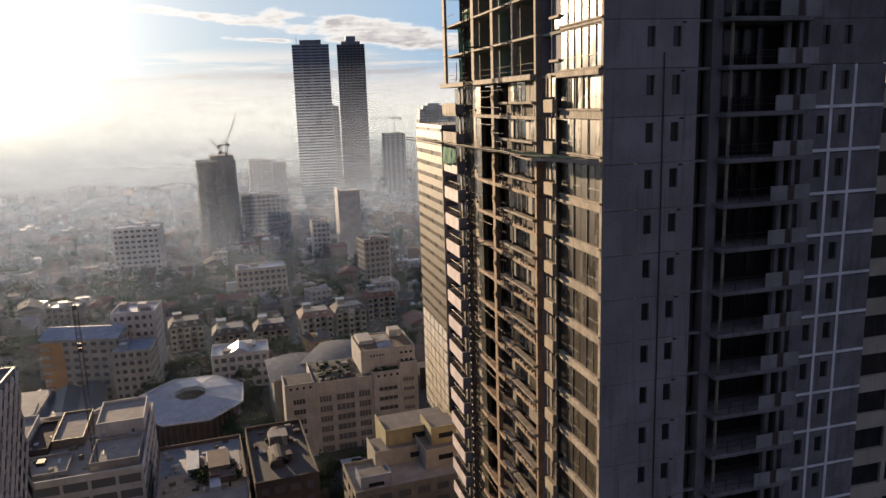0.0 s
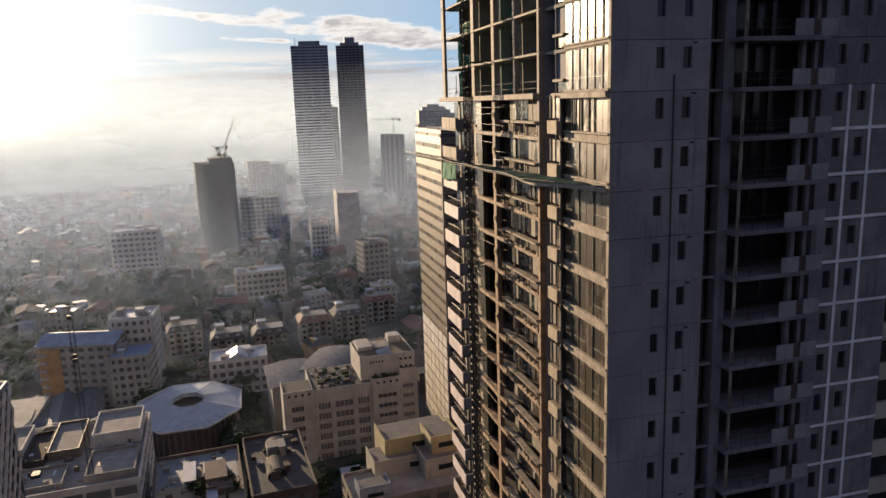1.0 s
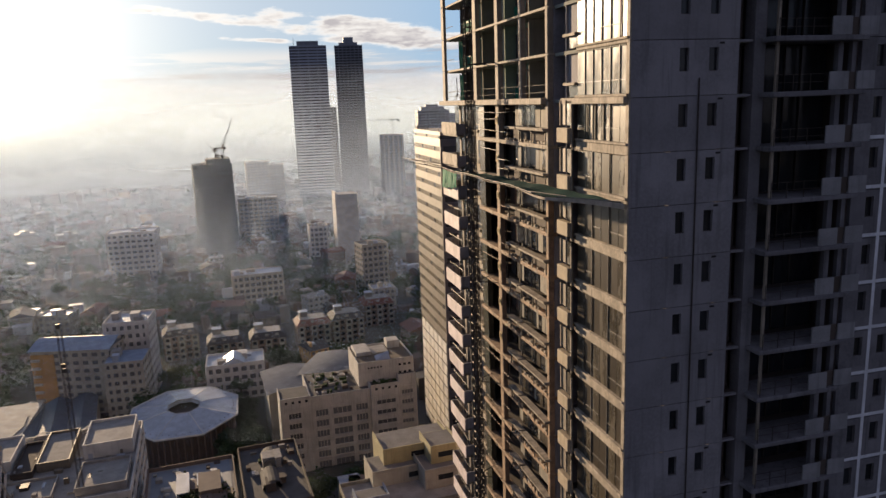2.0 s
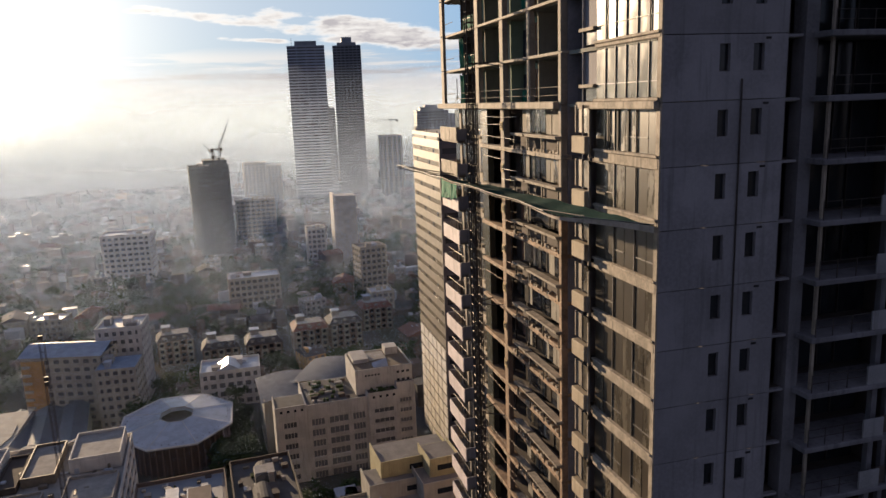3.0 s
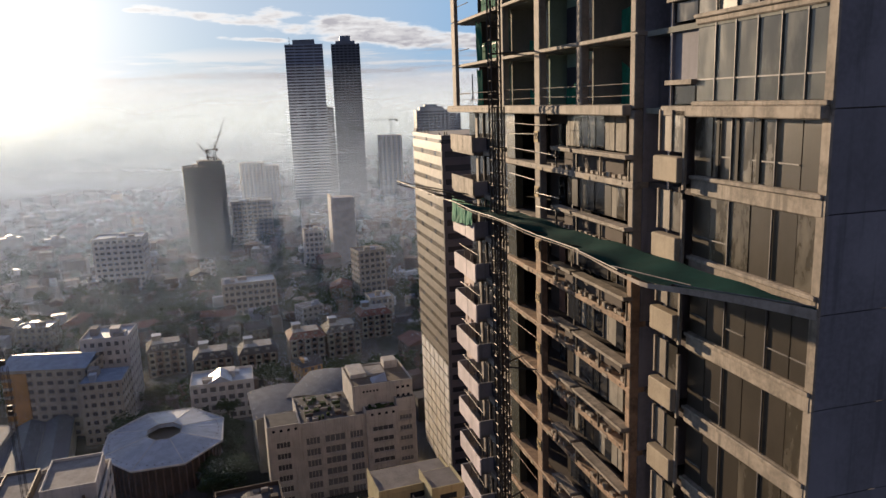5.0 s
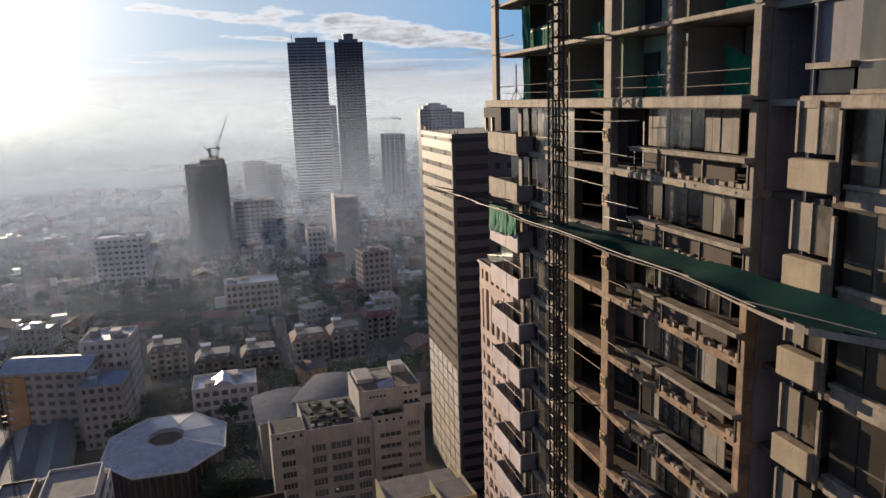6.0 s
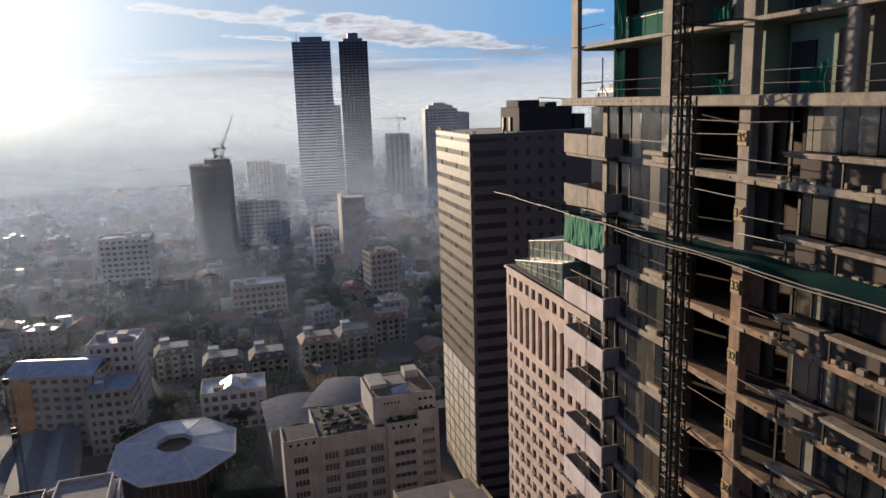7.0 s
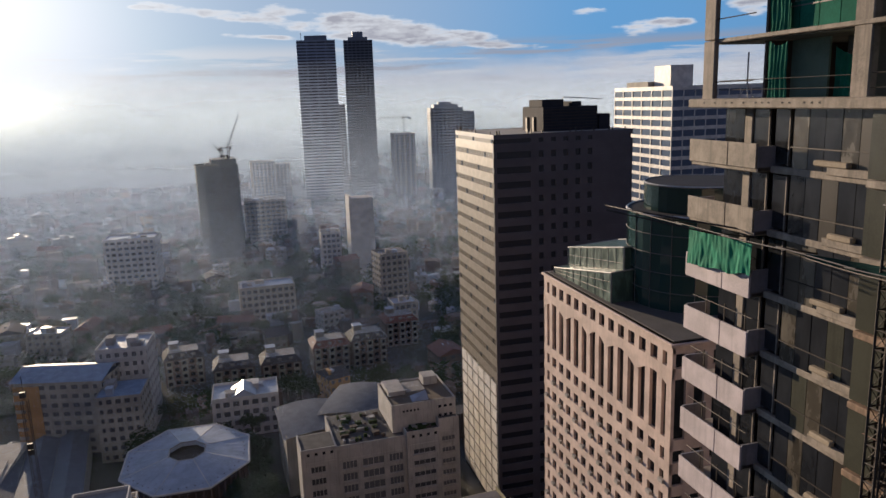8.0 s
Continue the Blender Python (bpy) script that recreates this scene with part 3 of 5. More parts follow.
    tall = 1.2 if n >= 34 else 1.35
    for y0, y1 in ((32.6, 34.75), (34.8, 38.1)):
        panel = piece("parapet_panel", (0.12, y1 - y0, tall), PARAPET if n < 34 else SLAB, balcony, (-0.32, y0, z - 0.28 if n < 34 else z - 0.05), worn=0.02)
    piece("parapet_side", (1.5, 0.12, tall), SHEAR, balcony, (-0.2, 32.6, z - 0.2))
    piece("parapet_far", (1.5, 0.12, tall), SHEAR, balcony, (-0.2, 37.95, z - 0.2))
    for y in (33.3, 35.0, 36.6) if n < 34 else ():
        piece("balcony_post", (0.05, 0.05, 1.0), STEEL, balcony, (0.1, y, z + 0.9))
    if n < 34:
        rail("balcony_rail", (0.1, 32.8, z + 1.7), (0.1, 37.9, z + 1.7), 0.025, STEEL, balcony)


def wall_with_holes(x0, x1, y0, y1, z0, z1, holes):
    """A wall panel whose openings (x0, x1) all share one sill and head."""
    m = Mesh()
    xs = [x0] + [x for hole in holes for x in hole] + [x1]
    zs = [z0, z0 + 1.35, z0 + 2.65, z1]
    pierced_wall(m, {}, xs, zs, lambda i, k: k == 1 and i % 2 == 1, lambda a, d, z: (a, y0 + d, z), y1 - y0, back=True)
    return m


SHARED = {}


def end_storey(n):
    z, h = level(n), STOREY
    if "panel" not in SHARED:
        SHARED["panel"] = wall_with_holes(0.44, 7.35, 0.0, 0.3, 0.02, h - 0.02, ((3.5, 4.1), (5.4, 6.03))).done("shear_panel", SHEAR)
        SHARED["block"] = wall_with_holes(16.0, 22.9, 0.0, 0.3, 0.02, h - 0.02, ((17.15, 17.8), (19.0, 19.7))).done("end_panel", SHADEDCAST)
    panel = part("shear_panel", SHARED["panel"], SHEAR, tower, (0, 0, z), "grey cast wall panel with two slim windows")
    block = part("end_panel", SHARED["block"], SHADEDCAST, tower, (0, 0, z))
    for x, wide, owner in ((3.5, 0.6, panel), (5.4, 0.63, panel), (17.15, 0.65, block), (19.0, 0.7, block)):
        piece("slim_pane", (wide, 0.04, 1.3), DARKGLASS, owner, (x, 0.22, 1.37))
        piece("window_frame", (wide, 0.05, 0.05), STEEL, owner, (x, 0.16, 1.37))
    # black patch as the shade inside the vent
    piece("vent_slot", (0.32, 0.06, 0.12), BLACK, panel, (6.05, -0.02, 2.85))
    piece("corner_trim", (0.1, 0.34, h - 0.02), SLAB, tower, (0.335, -0.03, z))
    # recess with its slab edges, pier
    piece("recess_slab", (1.2, 0.5, 0.14), SHEAR, tower, (7.32, 0.25, z - 0.16))
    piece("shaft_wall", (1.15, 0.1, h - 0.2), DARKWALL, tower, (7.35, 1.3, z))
    piece("pier", (0.75, 0.9, h), SHADEDCAST, tower, (8.45, 0.1, z))
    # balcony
    SH = SHARED.setdefault("balcony", Mesh().worn(8.9, 15.4, -1.15, 1.6, -0.26, 0.04, 0.04).done("balcony_slab", SHADEDCAST))
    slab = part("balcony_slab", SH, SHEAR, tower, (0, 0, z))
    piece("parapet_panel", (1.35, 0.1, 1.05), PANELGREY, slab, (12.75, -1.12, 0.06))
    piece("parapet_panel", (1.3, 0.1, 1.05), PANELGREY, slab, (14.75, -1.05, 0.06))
    # dark panel put in for the shade between the parapet panels
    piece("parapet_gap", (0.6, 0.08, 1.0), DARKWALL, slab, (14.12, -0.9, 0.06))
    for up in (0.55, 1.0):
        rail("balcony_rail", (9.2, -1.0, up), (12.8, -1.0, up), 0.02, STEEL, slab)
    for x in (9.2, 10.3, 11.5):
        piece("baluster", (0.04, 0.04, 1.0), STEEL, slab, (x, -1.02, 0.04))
    piece("balcony_column", (0.35, 0.35, h - 0.3), SHADEDCAST, tower, (14.0, -0.3, z + 0.04))
    piece("balcony_column", (0.3, 0.3, h - 0.3), SHADEDCAST, tower, (15.1, -0.2, z + 0.04))
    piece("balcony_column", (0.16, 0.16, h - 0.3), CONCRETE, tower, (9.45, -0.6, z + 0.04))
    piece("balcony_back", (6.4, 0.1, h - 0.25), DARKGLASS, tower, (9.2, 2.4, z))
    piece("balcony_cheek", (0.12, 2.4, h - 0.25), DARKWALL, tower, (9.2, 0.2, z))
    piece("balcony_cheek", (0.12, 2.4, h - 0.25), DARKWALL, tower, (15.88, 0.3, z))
    for x in (10.8, 12.4, 13.6):
        piece("door_post", (0.08, 0.1, h - 0.3), STEEL, tower, (x, 2.28, z))
    if n <= 35:
        piece("joint_putty", (6.6, 0.012, 0.22), PUTTY, block, (16.28, -0.013, 0.08))
        for x in (18.2, 20.1):
            piece("joint_putty", (0.24, 0.016, h), PUTTY, block, (x, -0.017, 0))


for n in range(FIRST, TOP):
    facade_storey(n)
    end_storey(n)
part("rain_pipe", Mesh().rod((4.75, -0.08, level(FIRST)), (4.75, -0.08, level(36) + 1), 0.045, 8), STEEL, tower)
part("side_wall", Mesh().box(22.6, 22.9, 0.31, 36.9, level(FIRST), level(TOP)), SHEAR, tower)
part("far_wall", Mesh().box(1.2, 22.55, 36.5, 36.8, level(FIRST), level(35) + 2.8), CONCRETE, tower)
part("far_wall", Mesh().box(5.0, 22.55, 36.5, 36.8, level(36), level(TOP)), DARKWALL, tower)
platform = part("side_platform", Mesh().worn(22.9, 26.0, -0.6, 3.0, level(36) - 1.8, level(36) - 1.4, 0.04), SHEAR, tower)
for x in (23.1, 24.4, 25.8):
    part("platform_post", Mesh().rod((x, -0.4, level(36) - 1.4), (x, -0.4, level(TOP)), 0.09), STEEL, platform)
for n in range(36, TOP):
    part("platform_rail", Mesh().rod((23.0, -0.4, level(n)), (25.9, -0.4, level(n)), 0.07), STEEL, platform)


# ---- hoist mast, debris net and tarpaulin on the tower ----
def lattice(name, x, y, z0, z1, side, step, material, label, category, thick=0.05):
    """A square lattice mast: four legs, rings and braces."""
    mast = thing(name, x, y, z0, 0, label, category)
    s, tall = side / 2, z1 - z0
    corners = ((-s, -s), (s, -s), (s, s), (-s, s))
    for a, b in corners:
        rail("leg", (a, b, 0), (a, b, tall), thick, material, mast)
    rows = int(tall / step)
    for k in range(rows):
        z = k * step
        m = Mesh()
        for i in range(4):
            (a, b), (c, d) = corners[i], corners[(i + 1) % 4]
            m.rod((a, b, z), (c, d, z), thick * 0.75, 4)
            m.rod((a, b, z), (c, d, z + step), thick * 0.35, 4)
        part("brace_frame", m, material, mast)
    return mast


mast = lattice("hoist_mast", 20.5, 67.25, GROUND, 126.0, 0.55, 0.75, STEEL, "dark rusty lattice mast of a building hoist", "hoist mast", 0.055)
for n in range(FIRST, TOP, 3):
    z = level(n)
    part("wall_tie", Mesh().rod((0.3, -0.3, z), (1.9, -1.4, z), 0.05), STEEL, mast)
    part("wall_tie", Mesh().rod((0.3, 0.3, z), (1.9, 1.2, z), 0.05), STEEL, mast)
guide = lattice("hoist_guide", 20.55, 66.7, GROUND, 109.8, 0.42, 0.75, STEEL, "second slim lattice guide beside the hoist", "hoist mast", 0.045)

debris_net = thing("debris_net", 22.3, 43.9, 103.0, 0, "dark green debris net on pipes slung along the tower front", "safety net")


def net_edge(v):
    """Outer edge of the net, from the near corner to the far tip."""
    return Vector((-2.9 * min(1.0, v / 0.12) - 1.3 * max(0.0, (v - 0.3) / 0.7), 40.0 * v, 0.85 + 0.12 * v + 0.05 * math.sin(30 * v)))


def net_place(u, v):
    v = v * 0.66
    inner = Vector((-0.12, 40.0 * v, 0.85 - 0.95 * max(0.0, v - 0.13) + 0.06 * math.sin(25 * v)))
    spot = inner.lerp(net_edge(v), u)
    spot.z -= 0.16 * math.sin(math.pi * v / 0.66) * math.sin(math.pi * u) + 0.04 * math.sin(60 * v + 3 * u) + 0.05 * math.sin(23 * v)
    return spot


part("net", Mesh().sheet(8, 60, net_place), NET, debris_net)
part("net_hem", Mesh().sheet(2, 60, lambda u, v: net_edge(v * 0.64) + Vector((-0.05, 0, -0.34 * u * max(0.10, 1.0 - 2.6 * v) - 0.03))), HEM, debris_net, label="pale sagging hem of the net")
for k in range(12):
    a, b = net_edge(k / 12), net_edge((k + 1.15) / 12)
    off = Vector((-0.06, 0, 0.05 + 0.04 * (k % 2)))
    rail("edge_pipe", tuple(a + off), tuple(b + off), 0.028, DULLPIPE, debris_net)
for k in range(1, 10):
    b = net_edge(k / 10)
    inner = (0.0 if k < 9 else -0.5, b.y + 1.0 if k < 9 else 37.5, 0.1)
    rail("outrigger", inner, tuple(b), 0.04, STEEL, debris_net)
for dz in (-0.3, 0.25):
    rail("tip_pipe", (0.0, 34.0, 0.1 + dz), (-4.3, 40.3, 0.9 + dz * 0.4), 0.05, STEEL, debris_net)

cloth = Mesh().sheet(60, 14, lambda u, v: (-0.09 - 0.06 * (1 - v) + 0.09 * noise.noise((u * 9.0, v * 1.6, 0.3)) * (1.2 - v) + 0.05 * noise.noise((u * 23.0, v * 2.5, 4.0)), 5.3 * u, 1.5 * v - (0.1 + 0.45 * u + 0.14 * noise.noise((u * 5.0, 0.0, 9.0))) * (1 - v)))
tarp = thing("tarpaulin", 21.98, 76.7, 101.35, 0, "crumpled green tarpaulin hung over a balcony parapet", "tarpaulin")
part("cloth", cloth, TARP, tarp)
tripod = thing("tripod_stand", 22.9, 79.0, 109.83, 0, "slim white tripod pole standing on the ledge", "stand")
rail("pole", (0, 0, 0.3), (0, 0, 2.2), 0.045, WHITEPAINT, tripod)
for a in (0, 2.1, 4.2):
    rail("leg", (0.4 * math.cos(a), 0.4 * math.sin(a), 0.0), (0, 0, 0.7), 0.025, WHITEPAINT, tripod)


# ---- other buildings ----
def band(w, d, t, lo, hi):
    """Points and faces of a closed rectangular ring, t thick, round a w x d plan."""
    v = []
    for z in (lo, hi):
        v += [(0, 0, z), (w, 0, z), (w, d, z), (0, d, z), (t, t, z), (w - t, t, z), (w - t, d - t, z), (t, d - t, z)]
    f = []
    for i in range(4):
        k = (i + 1) % 4
        f += [(i, k, 8 + k, 8 + i), (4 + k, 4 + i, 12 + i, 12 + k), (8 + i, 8 + k, 12 + k, 12 + i), (k, i, 4 + i, 4 + k)]
    return v, f


def block(name, x, y, turn, w, d, h, storeys, bays, wall, glass, roof, label, category="building", group="", z=GROUND, sill=0.45, pier=0.35, deep=0.3, side_bays=None, parapet=0.9, each_pier=True, clutter=3, seed=1):
    """A framed block: glass behind spandrels at every storey and piers at every bay, flat roof with parapet and plant.
    x, y: the near left corner; w along its turned x, d along its turned y."""
    r = random.Random(seed)
    b = thing(name, x, y, z, turn, label, category, group)
    fl = h / storeys
    part("window_glass", Mesh().box(deep, w - deep, deep, d - deep, 0, h - 0.4), glass, b)
    side_bays = side_bays or max(1, round(bays * d / w))
    if each_pier:
        for k in range(storeys + 1):
            lo = k * fl - (fl * sill / 2 if k else 0)
            hi = k * fl + fl * sill / 2
            if k == storeys:
                lo, hi = h - fl * sill / 2, h
            m = Mesh()
            m.add(*band(w, d, deep + 0.1, lo, hi))
            part("spandrel", m, wall, b)
        low, tall = fl * sill / 2, h - fl * sill
        step = w / bays
        pw = step * pier
        for i in range(bays + 1):
            px = min(max(i * step - pw / 2, 0.03), w - pw - 0.03)
            piece("pier", (pw, deep + 0.07, tall), wall, b, (px, 0.03, low))
            piece("pier", (pw, deep + 0.07, tall), wall, b, (px, d - deep - 0.1, low))
        st = d / side_bays
        pw = st * pier
        for i in range(1, side_bays):
            piece("pier", (deep + 0.07, pw, tall), wall, b, (0.03, i * st - pw / 2, low))
            piece("pier", (deep + 0.07, pw, tall), wall, b, (w - deep - 0.1, i * st - pw / 2, low))
    else:
        part("wall", pierced_shell(w, d, fl, storeys, bays, side_bays, sill, pier, deep + 0.05), wall, b)
    deck = part("roof", Mesh().box(0.25, w - 0.25, 0.25, d - 0.25, h - 0.35, h - 0.02), roof, b)
    if parapet:
        part("parapet", Mesh().add(*band(w, d, 0.3, h, h + parapet)), wall, b)
    for k in range(clutter):
        sx, sy, sz = r.uniform(0.08, 0.25) * w, r.uniform(0.12, 0.3) * d, r.uniform(0.8, 3.0)
        at = (r.uniform(0.05, 0.7) * w, r.uniform(0.1, 0.65) * d, h - 0.02)
        m = Mesh().worn(0, sx, 0, sy, 0, sz, 0.06)
        if k % 2:
            m.box(-0.2, sx + 0.2, -0.2, sy + 0.2, sz, sz + 0.15)
        part("roof_plant", m, r.choice((wall, ROOFGREY, ROOFWHITE)), b, at)
    return b


# dark office tower with sunlit ribbon front
office = thing("office_tower", 61.6, 232.0, GROUND, 0, "dark ribbon-windowed office tower with a sunlit flank", "office tower")
OW, OD, OH, OF = 40.8, 36.5, 111.2, 4.02
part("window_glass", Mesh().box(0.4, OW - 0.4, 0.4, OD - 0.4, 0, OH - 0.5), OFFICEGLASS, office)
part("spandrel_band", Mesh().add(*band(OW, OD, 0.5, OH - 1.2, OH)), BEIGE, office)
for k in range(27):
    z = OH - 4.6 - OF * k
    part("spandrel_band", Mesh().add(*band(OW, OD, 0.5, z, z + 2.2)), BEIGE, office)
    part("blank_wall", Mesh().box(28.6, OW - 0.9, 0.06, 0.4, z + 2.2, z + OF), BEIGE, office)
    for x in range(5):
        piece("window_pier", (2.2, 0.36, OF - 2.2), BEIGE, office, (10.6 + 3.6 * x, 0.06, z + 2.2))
    # narrow lights along the flank, some panes a little out of true
    for y in range(24):
        if (y * 7 + k * 5) % 11 == 0:
            piece("tilted_pane", (0.05, 1.3, 1.6), GLINT, office, (0.005, 0.9 + 1.5 * y, z + 2.3))
for y in np.arange(1.5, OD, 1.5):
    piece("flank_mullion", (0.05, 0.14, OH - 6), LITFLANK, office, (0.02, float(y), 3))
# the flank's own lighter glass and panels imitate sunlight on this side
part("flank_glass", Mesh().box(0.08, 0.11, 0.5, OD - 0.5, 3, OH - 1), LITFLANKGLASS, office, label="glass flank with its sunlit brightness put into the colour")
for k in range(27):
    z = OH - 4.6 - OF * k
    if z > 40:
        part("flank_panel", Mesh().box(-0.06, -0.005, 0.3, OD - 0.3, z - 0.15, z + 2.35), LITFLANK, office, label="tan panel lightened in colour for the sunlit flank")
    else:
        # pale panels added where the lower flank shines with glare
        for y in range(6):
            piece("stone_panel", (0.2, 4.9, 3.3), PALESTONE, office, (-0.205, 0.9 + 5.8 * y, z - 0.55), "pale panel standing for glare on the lower storeys")
for x, y in ((0, 0), (OW - 0.9, 0), (0, OD - 0.9), (OW - 0.9, OD - 0.9)):
    piece("corner_pier", (0.9, 0.9, OH - 3), BEIGE, office, (x + 0.02, y + 0.02, 0))
part("roof", Mesh().box(0.3, OW - 0.3, 0.3, OD - 0.3, OH - 0.6, OH - 0.1), ROOFGREY, office)
pent = part("penthouse", Mesh().worn(17.5, 34.0, 8, 24, OH - 0.1, OH + 6.6, 0.1), CLADDING, office, label="dark plant house on the roof")
part("plant_box", Mesh().worn(18.0, 24.5, 10, 20, OH + 6.6, OH + 8.6, 0.1), CLADDING, pent)
part("plant_box", Mesh().worn(27, 30.0, 10, 18, OH + 6.6, OH + 7.9, 0.1), CLADDING, pent)
for k in range(7):
    part("louvre", Mesh().worn(17.35, 34.15, 7.85, 8.0, OH + 0.6 + 0.85 * k, OH + 0.78 + 0.85 * k, 0.02), STEEL, pent)
part("lift_house", Mesh().worn(35.0, 38.5, 9, 16, OH - 0.1, OH + 4.2, 0.1), CLADDING, office)
part("roof_boom", Mesh().rod((24, 9, OH + 9.2), (36, 9, OH + 8.4), 0.12), STEEL, pent)
part("boom_post", Mesh().rod((24.2, 10.5, OH + 8.5), (24.2, 9, OH + 9.3), 0.12), STEEL, pent)
for x in (13.4, 15.4):
    piece("vent_stack", (0.9, 1.2, 4.0), STEEL, office, (x, 10, OH - 0.1))
r2 = random.Random(3)
for k in range(22):
    edge = r2.random()
    at = (r2.uniform(0.4, OW - 0.6), 0.3, OH) if edge < 0.6 else (0.3, r2.uniform(0.4, OD - 0.6), OH)
    piece("roof_stub", (0.28, 0.28, r2.choice((0.7, 1.0, 1.3))), STEEL, office, at)

# pink stone hotel with arched top storeys and green glass crown
PW, PD, PH, PF = 26.0, 40.0, 91.3, 3.15
hotel = thing("stone_tower", 46.3, 121.3, GROUND, 0, "pink stone tower with small square windows and arched top storeys", "tower")
part("window_glass", Mesh().box(0.45, PW - 0.45, 0.45, PD - 0.45, 0, PH - 0.6), DARKGLASS, hotel)
cols_y, cols_x = 14, 10
piers_y, piers_x = PD / cols_y, PW / cols_x
for i in range(cols_y + 1):
    y = min(max(i * piers_y - 0.65, 0), PD - 1.3)
    piece("stone_pier", (0.45, 1.2, PH - 0.5), PINK, hotel, (0.02, y, 0))
    piece("stone_pier", (0.45, 1.1, PH - 0.5), PINK, hotel, (PW - 0.5, y, 0))
for i in range(1, cols_x):
    piece("stone_pier", (1.1, 0.45, PH - 0.5), PINK, hotel, (i * piers_x - 0.55, 0.02, 0))
    piece("stone_pier", (1.1, 0.45, PH - 0.5), PINK, hotel, (i * piers_x - 0.55, PD - 0.5, 0))
for k in range(0, 30):
    z = PH - 0.9 - PF * k
    if k in (2, 3):
        continue
    lo, hi = (z - 0.65, z + 0.8) if k else (z - 0.5, z + 0.9)
    if lo < 0:
        break
    part("stone_band", Mesh().add(*band(PW, PD, 0.55, lo, hi)), PINK, hotel)
cap = part("cornice", Mesh().worn(-0.35, PW + 0.35, -0.35, PD + 0.35, PH - 0.45, PH, 0.08), PINK, hotel)
for first_bay, bays_ in ((0, 3), (3, 3), (6, 2), (8, 3), (11, 3)):
    # a shallow stone arch over each group of tall windows
    y0, run = first_bay * piers_y, bays_ * piers_y
    m = Mesh()
    zt = PH - 0.9 - PF - 0.65
    for s in range(13):
        a = s / 12
        za = zt - 1.5 * (2 * a - 1) ** 2 - 0.05
        m.verts += [(0.0, y0 + run * a, za), (0.0, y0 + run * a, zt + 0.1), (0.5, y0 + run * a, za), (0.5, y0 + run * a, zt + 0.1)]
    for s in range(12):
        k = 4 * s
        m.faces += [(k, k + 1, k + 5, k + 4), (k, k + 4, k + 6, k + 2), (k + 2, k + 6, k + 7, k + 3)]
    part("stone_arch", m, PINK, hotel, (-0.03, 0, 0))
for k in range(6, 26):
    for i in range(cols_y):
        if (i + k) % 2 == 0 and len(hotel.children) < 300:
            piece("sill_box", (0.45, 1.0, 0.5), ROOFGREY, hotel, (-0.38, (i + 0.5) * piers_y - 0.5, PH - 0.9 - PF * k + 0.9))
part("roof", Mesh().box(0.5, PW - 0.5, 0.5, PD - 0.5, PH, PH + 0.15), DARKROOF, hotel)


def lantern(name, x0, x1, y0, y1, near_high, far_high, label):
    """A wedge of green glazing on the roof, its ridge falling away to the far end, with pale bars along its edges."""
    box = [(x0, y0, 0), (x1, y0, 0), (x1, y1, 0), (x0, y1, 0), (x0, y0, near_high), (x1, y0, near_high + 0.6), (x1, y1, far_high + 0.6), (x0, y1, far_high)]
    body = part(name, Mesh().add(box, [(4, 5, 6, 7), (0, 1, 5, 4), (1, 2, 6, 5), (2, 3, 7, 6), (3, 0, 4, 7)]), GREENROOF, hotel, (0, 0, PH + 0.1), label)
    for i, j in ((4, 5), (5, 6), (6, 7), (7, 4), (0, 4), (3, 7), (1, 5)):
        part("lantern_bar", Mesh().rod(box[i], box[j], 0.13, 4), PIPE, body)
    for q in range(1, 8):
        a, b = Vector(box[0]).lerp(Vector(box[3]), q / 8), Vector(box[4]).lerp(Vector(box[7]), q / 8)
        part("glazing_bar", Mesh().rod(a, b, 0.05, 4), DULLPIPE, body)
    for q in (0.35, 0.7):
        part("glazing_bar", Mesh().rod(Vector(box[0]).lerp(Vector(box[4]), q), Vector(box[3]).lerp(Vector(box[7]), q), 0.05, 4), DULLPIPE, body)
    return body


lantern("glass_wing", 1.3, 9.0, 18.2, 38.6, 4.5, 0.9, "sloping green glass lantern")
lantern("glass_tier", 3.7, 13.0, 19.0, 38.2, 7.9, 4.3, "upper green glass lantern")
DR, DT, UR, UT = 10.3, 13.2, 8.0, 17.0
crown = part("glass_crown", Mesh().prism([(DR * math.cos(a), DR * math.sin(a)) for a in np.linspace(0, 2 * math.pi, 41)[:-1].tolist()], 0, DT), GREENGLASS, hotel, (15.0, 17.5, PH + 0.1), "green glass drum")
for z in np.arange(0.0, DT + 0.1, DT / 5):
    ring = Mesh()
    for k in range(40):
        a, b = 2 * math.pi * k / 40, 2 * math.pi * (k + 1) / 40
        ring.rod(((DR + 0.06) * math.cos(a), (DR + 0.06) * math.sin(a), float(z)), ((DR + 0.06) * math.cos(b), (DR + 0.06) * math.sin(b), float(z)), 0.06 if z < DT - 1 else 0.2, 4)
    part("ring_bar", ring, DULLPIPE if z < DT - 1 else PIPE, crown)
for k in range(0, 40, 2):
    a = 2 * math.pi * k / 40
    part("upright_bar", Mesh().rod(((DR + 0.06) * math.cos(a), (DR + 0.06) * math.sin(a), 0), ((DR + 0.06) * math.cos(a), (DR + 0.06) * math.sin(a), DT), 0.06, 4), DULLPIPE, crown)
part("upper_drum", Mesh().prism([(UR * math.cos(a), UR * math.sin(a)) for a in np.linspace(0, 2 * math.pi, 33)[:-1].tolist()], DT + 0.1, UT), GREENGLASS, crown)
rim = Mesh()
